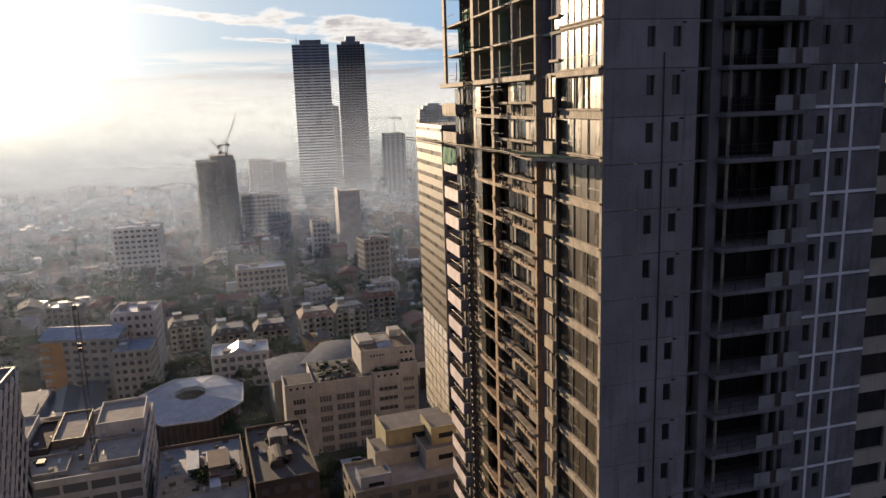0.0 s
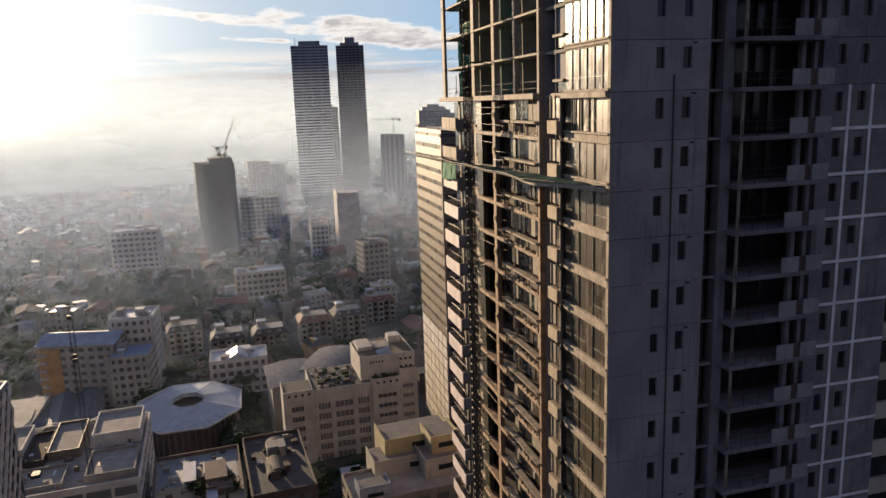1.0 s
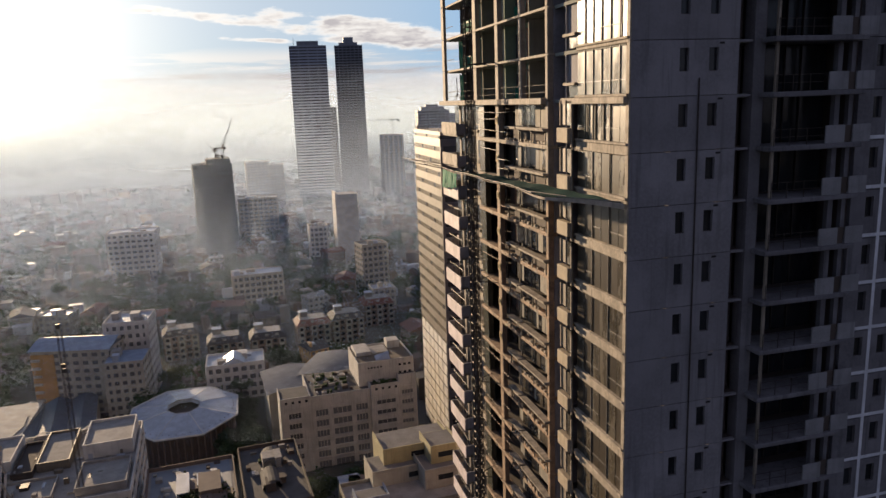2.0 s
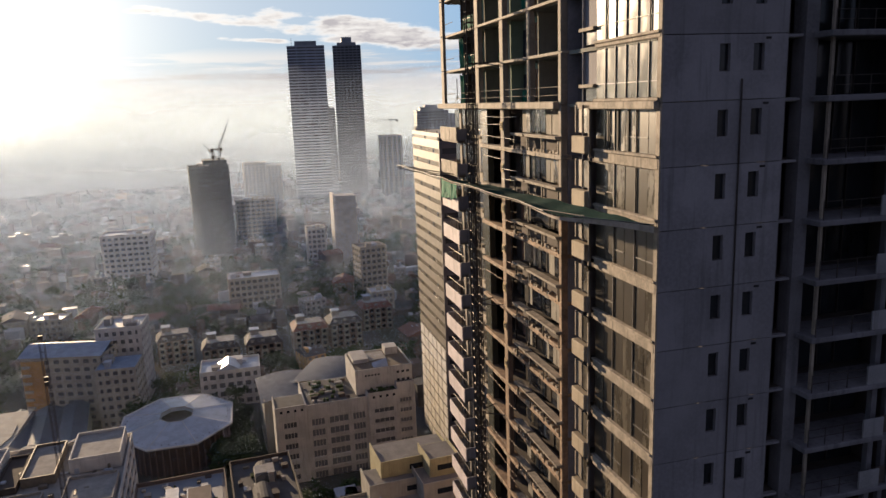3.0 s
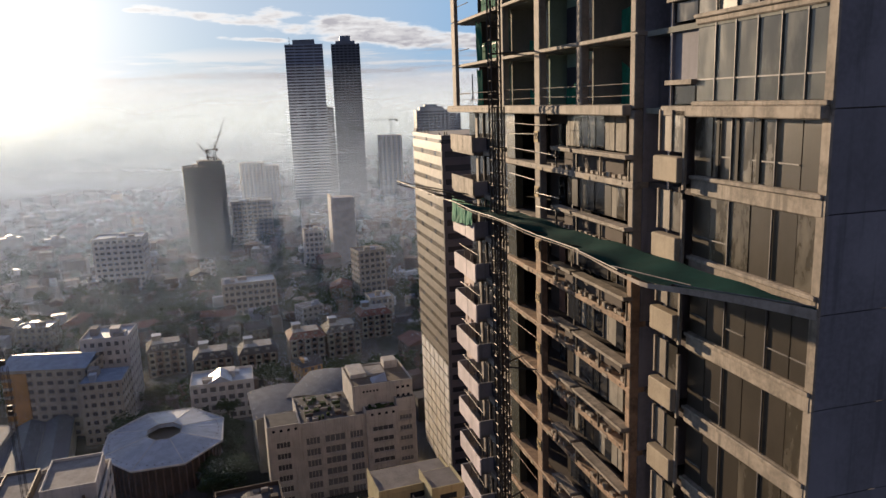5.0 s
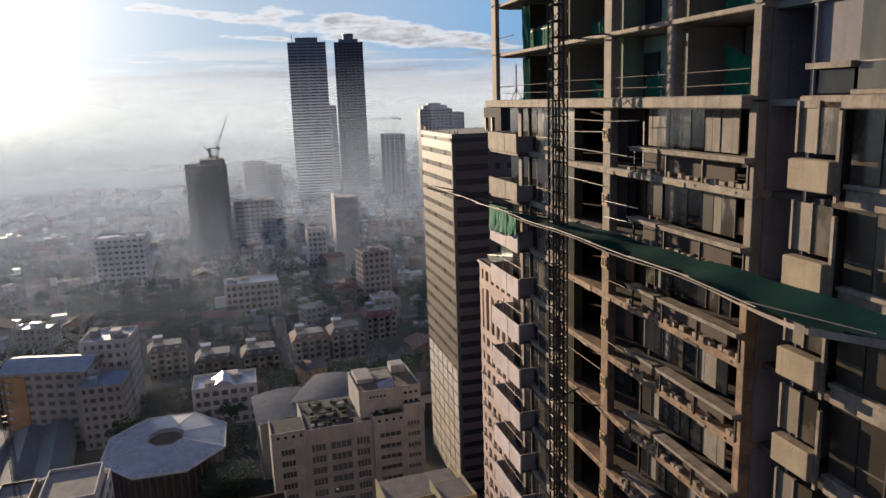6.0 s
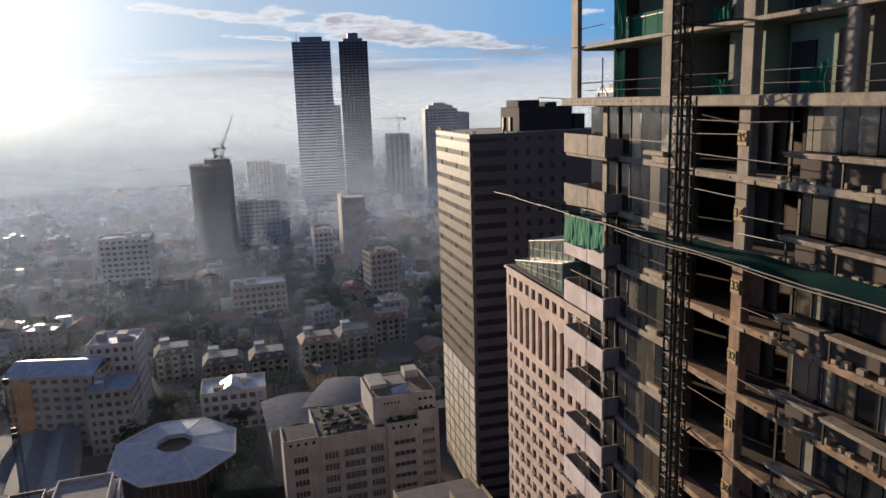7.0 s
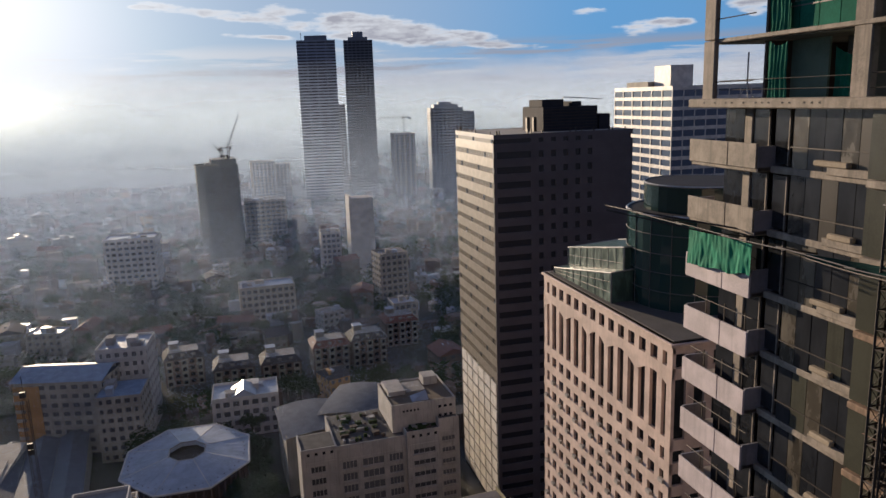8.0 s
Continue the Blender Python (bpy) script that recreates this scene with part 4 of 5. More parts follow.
for k in range(32):
    a, b = 2 * math.pi * k / 32, 2 * math.pi * (k + 1) / 32
    rim.rod((UR * math.cos(a), UR * math.sin(a), UT), (UR * math.cos(b), UR * math.sin(b), UT), 0.16, 4)
part("drum_rim", rim, PIPE, crown)
part("drum_cap", Mesh().prism([((UR - 0.1) * math.cos(a), (UR - 0.1) * math.sin(a)) for a in np.linspace(0, 2 * math.pi, 33)[:-1].tolist()], UT, UT + 0.08), CLADDING, crown)
part("drum_roof", Mesh().prism([((DR - 0.1) * math.cos(a), (DR - 0.1) * math.sin(a)) for a in np.linspace(0, 2 * math.pi, 33)[:-1].tolist()], DT, DT + 0.08), CLADDING, crown)

# office slab behind the dark tower
rear = block("grid_office", 157.0, 300.0, 0, 60, 46, 122, 32, 12, PALESTONE, BLUEGLASS, ROOFGREY, "white gridded office slab with blue glass", "office tower", pier=0.07, sill=0.36, side_bays=6, clutter=0, seed=5)
part("plant_tower", Mesh().worn(4, 14, 8, 20, 122, 131, 0.1), PALESTONE, rear)
part("plant_base", Mesh().worn(1.5, 20, 20.5, 38, 122, 125, 0.1), CREAM, rear)
# banded neighbour beyond the tower's side
block("banded_tower", 50.5, 50.0, 0, 24, 30, 118, 33, 6, CREAM, DARKGLASS, ROOFGREY, "tower with cream bands and dark glass", "tower", sill=0.42, pier=0.12, seed=6)

# ---- low town ----
white = thing("white_office_block", 6.0, 238.6, GROUND, 2.5, "cream seven-storey institutional block with grouped windows", "building")


def front_section(u0, u1, front, tall, windows, rows, row_high, win_high, top_row, rear):
    """One bay of the block: pierced front wall, glass behind, body, roof and parapet. windows: (from, to) along the bay."""
    xs, zs = [u0], [0.0]
    for a, b in windows:
        xs += [u0 + a, u0 + b]
    xs.append(u1)
    base = tall - 3.2 - rows * row_high
    for k in range(rows):
        zs += [base + k * row_high, base + k * row_high + win_high]
    zs.append(tall)
    m = Mesh()
    pierced_wall(m, {}, xs, zs, lambda i, k: i % 2 == 1 and k % 2 == 1, lambda a, d, z: (a, front + d, z), 0.45, back=True)
    wall = part("front_wall", m, PALEWALL, white)
    part("glass_line", Mesh().box(u0 + 0.1, u1 - 0.1, front + 0.46, front + 0.55, 0, tall - 0.5), TOWNGLASS, wall)
    part("body", Mesh().box(u0, u1, front + 0.56, rear, 0, tall), PALEWALL, white)
    part("roof", Mesh().box(u0 + 0.3, u1 - 0.3, front + 1, rear - 0.3, tall, tall + 0.06), DARKROOF, white)
    for k in range(rows):
        for a, b in windows:
            for q in (0.25, 0.5, 0.75):
                piece("window_bar", (0.16, 0.12, win_high), PALEWALL, wall, (u0 + a + (b - a) * q - 0.08, front + 0.28, base + k * row_high))
            piece("window_sill", (b - a + 0.5, 0.25, 0.14), PALEWALL, wall, (u0 + a - 0.25, front - 0.2, base + k * row_high - 0.16))
    for q in range(top_row):
        piece("small_window", (0.8, 0.06, 0.8), DARKGLASS, wall, (u0 + 1.6 + q * (u1 - u0 - 3.4) / 3, front - 0.03, tall - 1.5))
    lip = Mesh().box(u0, u1, front, front + 0.3, tall, tall + 0.5).box(u0, u0 + 0.3, front + 0.3, rear, tall, tall + 0.5)
    # string courses and pilasters that divide the front
    for k in range(rows + 1):
        piece("string_course", (u1 - u0 - 0.1, 0.16, 0.2), PALEWALL, wall, (u0 + 0.05, front - 0.15, base + k * row_high - 0.62))
    for x in (u0 + 0.02, u1 - 0.62):
        piece("pilaster", (0.6, 0.22, tall - 1.0), PALEWALL, wall, (x, front - 0.2, 0.5))
    part("parapet", lip, PALEWALL, wall)


front_section(0, 10, 0.0, 26.2, ((2.6, 6.6),), 6, 3.65, 1.9, 4, 11)
front_section(10.02, 30.3, 0.9, 25.4, ((1.6, 5.7), (7.4, 13.6), (15.2, 19.2)), 6, 3.7, 2.3, 0, 23)
front_section(30.32, 40.5, 0.0, 26.6, ((2.0, 8.6),), 6, 3.6, 1.5, 4, 23)
front_section(40.52, 46.8, 1.6, 28.4, ((1.0, 5.0),), 7, 3.6, 1.5, 0, 23)
stair = part("stair_block", Mesh().worn(27.2, 46.8, 4.2, 23, 25.3, 33.4, 0.1), PALEWALL, white)
part("stair_roof", Mesh().box(27.6, 46.4, 4.6, 22.6, 33.4, 33.5), BROWNROOF, stair)
part("stair_parapet", Mesh().add(*band(19.6, 18.8, 0.3, 0, 0.55)), PALEWALL, stair, (27.2, 4.2, 33.4))
part("tank_house", Mesh().worn(40.5, 45, 17, 22, 33.5, 36.2, 0.1), PALEWALL, stair)
part("tank_house", Mesh().worn(28.2, 33.5, 12, 22, 33.5, 34.9, 0.1), PALEWALL, stair)
part("roof_deck", Mesh().worn(34.0, 40.0, 13, 21, 33.5, 33.9, 0.05), ROOFGREY, stair)
part("sloped_hatch", Mesh().add([(34, 6, 33.5), (39, 6, 33.5), (39, 9, 33.5), (34, 9, 33.5), (34, 9, 34.3), (39, 9, 35.4)], [(0, 1, 5, 4), (3, 4, 5, 2), (0, 4, 3), (1, 2, 5)]), ROOFWHITE, stair)
for k in range(3):
    for j in range(2):
        piece("small_window", (0.9, 0.06, 0.8), DARKGLASS, stair, (41.4 + 1.7 * k, 4.17, 31.2 - 2.8 * j))
for k in range(5):
    piece("small_window", (0.6, 0.06, 0.6), DARKGLASS, stair, (30.5 + 1.1 * k, 4.17, 31.4))
rw = random.Random(8)
for k in range(60):
    piece("roof_planter", (rw.uniform(0.5, 2.6), rw.uniform(0.5, 1.8), rw.uniform(0.3, 1.2)), rw.choice((DARKWALL, LEAF, LEAF, ROOFGREY)), white, (rw.uniform(11, 24.4), rw.uniform(2.2, 20), 25.45) if k % 3 else (rw.uniform(31, 38), rw.uniform(0.8, 2.6), 26.65))


def dome_roof(u, v):
    return (22 * u - 2, 26 * v, 1.5 * math.sin(math.pi * u) + 0.5 * math.sin(math.pi * v))


hall = thing("vaulted_hall", 4, 262, GROUND - 4.0, 4, "low hall under a pale blue-grey vaulted sheet roof", "hall")
part("wall", Mesh().box(-1, 21, 1, 25, 0, 24), TOWNCREAM, hall)
part("roof", Mesh().sheet(16, 8, lambda u, v: (dome_roof(u, v)[0], dome_roof(u, v)[1], dome_roof(u, v)[2] + 23.6)), VAULT, hall)
copy_thing(hall, pose(15, 272, GROUND - 2.0, 0, 0, -24))

# round arena roof with an open eye
arena = thing("round_pavilion", -27.7, 277.0, GROUND, 0, "octagonal pavilion with a white membrane roof and an open eye", "pavilion")


def ring_point(k, r, z, n=8):
    a = 2 * math.pi * (k + 0.5) / n
    return (r * math.cos(a), r * math.sin(a) * 1.19, z)


for k in range(8):
    m = Mesh()
    o0, o1, i0, i1 = ring_point(k, 20.6, 11.8), ring_point(k + 1, 20.6, 11.8), ring_point(k, 5.9, 13.9), ring_point(k + 1, 5.9, 13.9)
    low = [(p[0], p[1], p[2] - 0.5) for p in (o0, o1)] + [(p[0], p[1], p[2] - 1.4) for p in (i0, i1)]
    m.add([o0, o1, i1, i0, low[0], low[1], low[3], low[2]], [(0, 1, 2, 3), (0, 4, 5, 1), (3, 2, 6, 7), (7, 6, 5, 4)])
    panel = part("roof_panel", m, ROOFWHITE, arena)
    # standing seams from the eye to the eave
    for q in range(1, 6):
        a, b = Vector(o0).lerp(Vector(o1), q / 6), Vector(i0).lerp(Vector(i1), q / 6)
        part("seam", Mesh().rod(a + Vector((0, 0, 0.03)), b + Vector((0, 0, 0.03)), 0.035, 4), ROOFWHITE, panel)
    part("hip_seam", Mesh().rod(o0, i0, 0.16, 5), WHITEPAINT, panel)
    part("roof_edge", Mesh().rod(o0, o1, 0.3, 5), WHITEPAINT, arena)
    part("eye_rim", Mesh().rod(i0, i1, 0.22, 5), ROOFGREY, arena)
for k in range(48):
    a = ring_point(k, 17.6, 0, 48)
    rail("column", a, (a[0], a[1], 12.2), 0.22, BROWN, arena)
part("drum", Mesh().prism([ring_point(k, 16.6, 0, 32)[:2] for k in range(32)], 0, 11.2), DARKWALL, arena)

villa = block("white_villa", -21.5, 312, 0, 24, 16, 15, 4, 7, WHITEPAINT, TOWNGLASS, ROOFWHITE, "white low block with a cluttered bright roof", seed=21, clutter=5)
part("gable_roof", Mesh().add([(7, -0.4, 15.9), (16, -0.4, 15.9), (16, 10, 15.9), (7, 10, 15.9), (11.5, -0.4, 18.6), (11.5, 10, 18.6)], [(0, 1, 4), (2, 3, 5), (0, 4, 5, 3), (1, 2, 5, 4)]), ROOFWHITE, villa, label="white gable over the middle bay")
lodge = block("apartment_block", -88, 322, -14, 31, 18, 27, 8, 8, CREAM, TOWNGLASS, PALEBLUE, "cream apartment block under a pale blue sheet roof", "apartment block", seed=22, clutter=1, parapet=0.3, sill=0.5, pier=0.4)
part("end_wall", Mesh().worn(-0.25, 9.0, -0.3, -0.02, 0, 26.0, 0.05), ORANGE, lodge)
for k in range(7):
    piece("balcony", (3.2, 1.1, 0.9), CREAM, lodge, (0.2, -1.35, 3.0 + 3.38 * k))
part("sheet_roof", Mesh().add([(-1, -1, 27.6), (32, -1, 27.6), (32, 9, 30.4), (-1, 9, 30.4), (32, 19, 27.6), (-1, 19, 27.6)], [(0, 1, 2, 3), (3, 2, 4, 5)]), PALEBLUE, lodge)
block("apartment_block", -59, 306, -4, 15, 16, 24, 7, 5, CREAM, TOWNGLASS, PALEBLUE, "cream apartment wing with pale blue flat roof", "apartment block", seed=23, clutter=2, parapet=0.2, sill=0.5, pier=0.4)
block("apartment_block", -62, 330, -4, 18, 18, 33, 9, 6, WHITEPAINT, TOWNGLASS, ROOFWHITE, "pale apartment tower with plant on its roof", "apartment block", seed=24, clutter=4, sill=0.5, pier=0.45)

shed = thing("long_shed", -83, 250, GROUND, 8, "long low sheds with pale ridged roofs", "shed")
for k in range(3):
    part("wall", Mesh().box(9.5 * k, 9.5 * k + 9, 0, 60, 0, 9), CREAM, shed)
    part("roof", Mesh().add([(9.5 * k - 0.2, -0.3, 9), (9.5 * k + 9.2, -0.3, 9), (9.5 * k + 4.5, -0.3, 11), (9.5 * k - 0.2, 60.3, 9), (9.5 * k + 9.2, 60.3, 9), (9.5 * k + 4.5, 60.3, 11)], [(0, 1, 2), (5, 4, 3), (0, 2, 5, 3), (1, 4, 5, 2)]), SLATE, shed)
curved = thing("curved_roof_building", -118, 268, GROUND, 0, "low building with a bright curved roof terrace", "building")
part("wall", Mesh().worn(0, 36, 0, 40, 0, 11, 0.1), CREAM, curved)
part("roof", Mesh().prism([(2, 2), (28, 2), (33, 7), (35, 16), (34, 26), (29, 33), (20, 38), (2, 38)], 11, 11.4), CREAM, curved)

terrace = block("terraced_office", -62, 163, 3, 34, 38, 40, 11, 6, WHITEPAINT, TOWNGLASS, ROOFGREY, "stepped pale office with cluttered roof terraces", seed=31, clutter=0, sill=0.4, pier=0.12, side_bays=7)
rt = random.Random(77)
for k, (x0, x1, y0, y1, h, mat_) in enumerate(((1, 7, 20, 35, 2.4, WHITEPAINT), (7.5, 12, 16, 33, 0.9, DARKWALL), (12.5, 19.5, 18, 36, 1.6, BOARD), (22, 33, 21, 36, 3.0, WHITEPAINT), (22.5, 33, 3, 16, 1.2, ROOFGREY), (2, 18, 3, 13, 0.5, ROOFGREY))):
    p = part("roof_house", Mesh().worn(x0, x1, y0, y1, 40, 40 + h, 0.1), mat_, terrace)
    part("roof_slab", Mesh().box(x0 + 0.3, x1 - 0.3, y0 + 0.3, y1 - 0.3, 40 + h, 40 + h + 0.04), DARKWALL if k == 1 else ROOFGREY, p)
    rim = Mesh().add(*band(x1 - x0, y1 - y0, 0.3, 0, 0.7))
    part("parapet", rim, mat_, p, (x0, y0, 40 + h))
for k in range(55):
    piece("roof_clutter", (rt.choice((0.6, 1.0, 1.8)), rt.choice((0.6, 1.2, 2.4)), rt.choice((0.4, 0.8, 1.3))), rt.choice((ROOFGREY, CREAM, STEEL, BOARD, ROOFWHITE)), terrace, (rt.uniform(1, 31), rt.uniform(1, 35), 40), worn=0.05)
for k in range(10):
    piece("roof_walkway", (rt.choice((0.8, 1.4, 2.2)), rt.uniform(4.0, 9.0), 0.25), rt.choice((CREAM, BOXCONC, ROOFWHITE, SLATE)), terrace, (rt.uniform(2, 30), rt.uniform(2, 27), 40.02), worn=0.04)
for x in (8, 19):
    part("roof_arch", Mesh().sheet(12, 1, lambda u, v: (x + 3 - 3 * math.cos(math.pi * u), 36.3 + 0.9 * v, 40 + 2.0 * math.sin(math.pi * u))), ROOFGREY, terrace)
for k in range(9):
    piece("awning", (2.6, 3.0, 0.25), ROOFWHITE if k % 3 else BOARD, terrace, (4 + 3.2 * k, -3.2, 31 - 0.25 * (k % 3)), worn=0.05)
lattice("antenna_mast", -38.3, 168.0, 29.0, 66.0, 0.9, 1.4, STEEL, "slim red-brown lattice radio mast on a roof", "antenna mast", 0.05)
spike = thing("antenna_spike", -38.3, 168.0, 66.0, 0, "thin whip aerial on top of the mast", "antenna")
rail("rod", (0, 0, 0), (0, 0, 4.0), 0.05, STEEL, spike)
for z in (0.6, -8.0, -9.0):
    piece("dish", (0.8, 0.6, 0.9), STEEL, spike, (-0.4, -0.7, z))

hexed = block("lattice_fronted_tower", -76, 98, 0, 34, 39, 75, 5, 4, GREYBLUE, DARKGLASS, ROOFGREY, "dark tower with a diagonal lattice front", "tower", seed=41, clutter=3, sill=0.04, pier=0.05, side_bays=3)
for k in range(-3, 14):
    m = Mesh()
    m.rod((34.1, 3 * k, 30), (34.1, 3 * k + 30, 75), 0.42, 4)
    if 0 <= 3 * k and 3 * k + 30 <= 39:
        part("diagonal_bar", m, WHITEPAINT, hexed)
    y0, z0 = 3 * k, 75.0
    y1 = min(39.0, y0 + 30)
    ya = max(0.0, y0)
    part("diagonal_bar", Mesh().rod((34.05, ya, z0 - 1.5 * (ya - y0)), (34.05, y1, z0 - 1.5 * (y1 - y0)), 0.3, 4), WHITEPAINT, hexed)
    part("diagonal_bar", Mesh().rod((34.05, 39 - ya, z0 - 1.5 * (ya - y0)), (34.05, 39 - y1, z0 - 1.5 * (y1 - y0)), 0.3, 4), WHITEPAINT, hexed)

cluttered = block("rooftop_block", -25, 150, 4, 20, 34, 35, 10, 5, BROWN, TOWNGLASS, ROOFGREY, "dark block with a junk-strewn roof", seed=51, clutter=7)
cluttered2 = block("rooftop_block", -4, 152, 4, 14, 30, 38, 11, 4, DARKWALL, TOWNGLASS, DARKROOF, "dark block with vaulted skylights on its roof", seed=52, clutter=4)
r3 = random.Random(5)
for k in range(80):
    piece("roof_junk", (r3.choice((0.5, 0.9, 1.5)), r3.choice((0.5, 0.9, 1.6)), r3.choice((0.25, 0.5, 0.9))), r3.choice((WHITEPAINT, BOARD, ROOFGREY, CREAM, LEAF, DARKWALL)), cluttered if k % 4 else cluttered2, (r3.uniform(1, 17) if k % 4 else r3.uniform(1, 12), r3.uniform(8, 32) if k % 4 else r3.uniform(14, 28), 35 if k % 4 else 38), worn=0.05)
for k, (x, y) in enumerate(((5, 18), (4, 8))):
    part("skylight_vault", Mesh().sheet(10, 1, lambda u, v: (x + 2.2 - 2.2 * math.cos(math.pi * u), y + 7 * v, 38 + 2.2 * math.sin(math.pi * u))), DARKROOF, cluttered2)

for k, (x, y, tall) in enumerate(((10.5, 13.0, 2.6), (16.5, 15.5, 2.2), (9.0, 16.0, 1.8), (17.5, 12.5, 1.6))):
    r7 = np.random.RandomState(60 + k)
    o = r7.normal(0, 1, (220, 3)) * (0.8, 0.8, 0.3 * tall) + (x, y, 35 + 0.55 * tall)
    o[:, 2] = np.maximum(o[:, 2], 35.1)
    shrub = Mesh()
    for p in o:
        u = Vector(r7.normal(0, 1, 3)).normalized() * 0.3
        v = u.cross(Vector(r7.normal(0, 1, 3))).normalized() * 0.24
        p = Vector(p)
        shrub.add([tuple(p - u), tuple(p + v), tuple(p + u), tuple(p - v)], [(0, 1, 2, 3)])
    part("roof_shrub", shrub, LEAF, cluttered, label="leafy shrub in a roof tub")
part("roof_paint", Mesh().box(1, 19, 19, 33, 35.0, 35.03), GREYBLUE, cluttered, label="blue-grey painted half of the roof")
part("roof_paint", Mesh().box(1, 19, 8, 18.5, 35.0, 35.03), BOXCONC, cluttered, label="tan screed on the roof")
yellow = block("yellow_terraced_block", 19, 164, 4, 30, 16, 25, 7, 6, TOWNCREAM, TOWNGLASS, ROOFGREY, "cream and yellow block with stepped roof terraces", seed=61, clutter=0)
for x0, x1, y0, y1, z0, z1, mat_ in ((12, 31, 16, 28, 0, 32, YELLOW), (8, 31, 12, 22, 0, 28.5, CREAM), (20, 31, 6, 16, 25, 29.5, CREAM), (2, 10, 3, 9, 25, 27.0, ROOFWHITE), (23, 31, 10, 20, 28, 33.5, YELLOW)):
    v = part("terrace_volume", Mesh().worn(x0, x1, y0, y1, z0, z1, 0.08), mat_, yellow)
    part("terrace_roof", Mesh().box(x0 + 0.3, x1 - 0.3, y0 + 0.3, y1 - 0.3, z1, z1 + 0.05), TERRACE, v)
    m = Mesh().box(x0, x1, y0, y0 + 0.25, z1, z1 + 0.9).box(x0, x0 + 0.25, y0 + 0.25, y1, z1, z1 + 0.9).box(x1 - 0.25, x1, y0 + 0.25, y1, z1, z1 + 0.9)
    part("parapet", m, mat_, v)
    piece("terrace_window", (4.0, 0.08, 1.4), DARKGLASS, v, ((x0 + x1) / 2 - 2, y0 - 0.05, z1 - 2.4))


def villa_row(x, y, turn, seed):
    """A four-storey apartment house: brown body, cream bays with their windows, a dark mansard and a flat top deck."""
    red = seed % 3 == 0
    body = BROWN
    b = thing("row_apartment", x, y, GROUND, turn, ("red-roofed" if red else "brown and cream") + " four-storey apartment house under a dark mansard roof", "apartment house", "row of apartment houses")
    w, d, h = 16.6, 14.0, 12.4
    xs, zs = [0.0], [0.0]
    for k in range(5):
        xs += [1.0 + 3.2 * k, 2.9 + 3.2 * k]
    xs.append(w)
    for k in range(4):
        zs += [0.9 + 3.05 * k, 2.7 + 3.05 * k]
    zs.append(h)
    for name, length, place in (("front_wall", w, lambda a, e, z: (a, e, z)), ("side_wall", d, lambda a, e, z: (e, d - a, z)), ("side_wall", d, lambda a, e, z: (w - e, a, z))):
        m, cut_ = Mesh(), [q for q in xs[:-1] if q < length - 0.6]
        cut_ = (cut_ if len(cut_) % 2 else cut_[:-1]) + [length]
        pierced_wall(m, {}, cut_, zs, lambda i, k: i % 2 == 1 and k % 2 == 1, place, 0.35)
        part(name, m, body, b)
    part("window_glass", Mesh().box(0.36, w - 0.36, 0.36, d, 0, h - 0.1), DARKGLASS, b)
    for k in (0, 2, 4):
        bay = piece("bay_front", (2.7, 0.9, h - 0.6), TOWNCREAM, b, (0.6 + 3.2 * k, -0.88, 0.2))
        for j in range(4):
            piece("bay_window", (1.7, 0.08, 1.6), DARKGLASS, bay, (0.5, -0.05, 0.8 + 3.05 * j))
    for k in (1, 3):
        for j in range(1, 4):
            piece("balcony", (3.0, 0.9, 0.8), body, b, (0.4 + 3.2 * k, -0.8, 3.05 * j - 0.1))
    eave = [(-0.5, -0.5, h), (w + 0.5, -0.5, h), (w + 0.5, d + 0.3, h), (-0.5, d + 0.3, h)]
    deck = [(2.0, 2.4, h + 2.6), (w - 2.0, 2.4, h + 2.6), (w - 2.0, d - 2.2, h + 2.6), (2.0, d - 2.2, h + 2.6)]
    part("mansard_roof", Mesh().add(eave + deck, [(0, 1, 5, 4), (1, 2, 6, 5), (2, 3, 7, 6), (3, 0, 4, 7)]), ROOFRED if red else DARKROOF, b)
    part("roof_deck", Mesh().box(2.0, w - 2.0, 2.4, d - 2.2, h + 2.3, h + 2.58), ROOFGREY, b)
    part("stair_turret", Mesh().worn(2.6, 6.4, 7.5, 11.4, h + 2.5, h + 5.0, 0.1), TOWNCREAM, b)
    part("turret_cap", Mesh().worn(2.3, 6.7, 7.2, 11.7, h + 5.0, h + 5.25, 0.05), ROOFWHITE, b)
    for k in range(3):
        piece("dormer", (1.6, 1.5, 1.7), TOWNCREAM, b, (2.2 + 4.8 * k, 0.6, h + 0.2))
    return b


for k, (x, y, turn) in enumerate(((-22.5, 352, 2), (-3, 352, 2), (20, 366, 4), (38, 370, 4), (-44, 372, 6), (58, 392, 4))):
    villa_row(x, y, turn, 70 + k)

block("mid_block", -12, 462, 3, 31, 18, 19, 5, 9, CREAM, TOWNGLASS, ROOFWHITE, "pale block with a bright flat roof", seed=81)
block("mid_block", 69, 428, 3, 14, 14, 11, 3, 4, CREAM, TOWNGLASS, ROOFWHITE, "small pale block with a bright flat roof", seed=82)
block("far_white_block", -99, 566, -3, 33, 22, 35, 9, 8, WHITEPAINT, TOWNGLASS, ROOFWHITE, "white nine-storey block with a bright roof", seed=83, sill=0.55)
board = thing("blank_wall_tower", 66, 558, GROUND, 3, "slab tower with one blank pale wall", "tower")
part("wall", Mesh().worn(0, 16, 0, 14, 0, 54, 0.1), WHITEPAINT, board)
part("stripe", Mesh().worn(-1.3, -0.02, 0, 14, 0, 56, 0.1), WHITEPAINT, board)
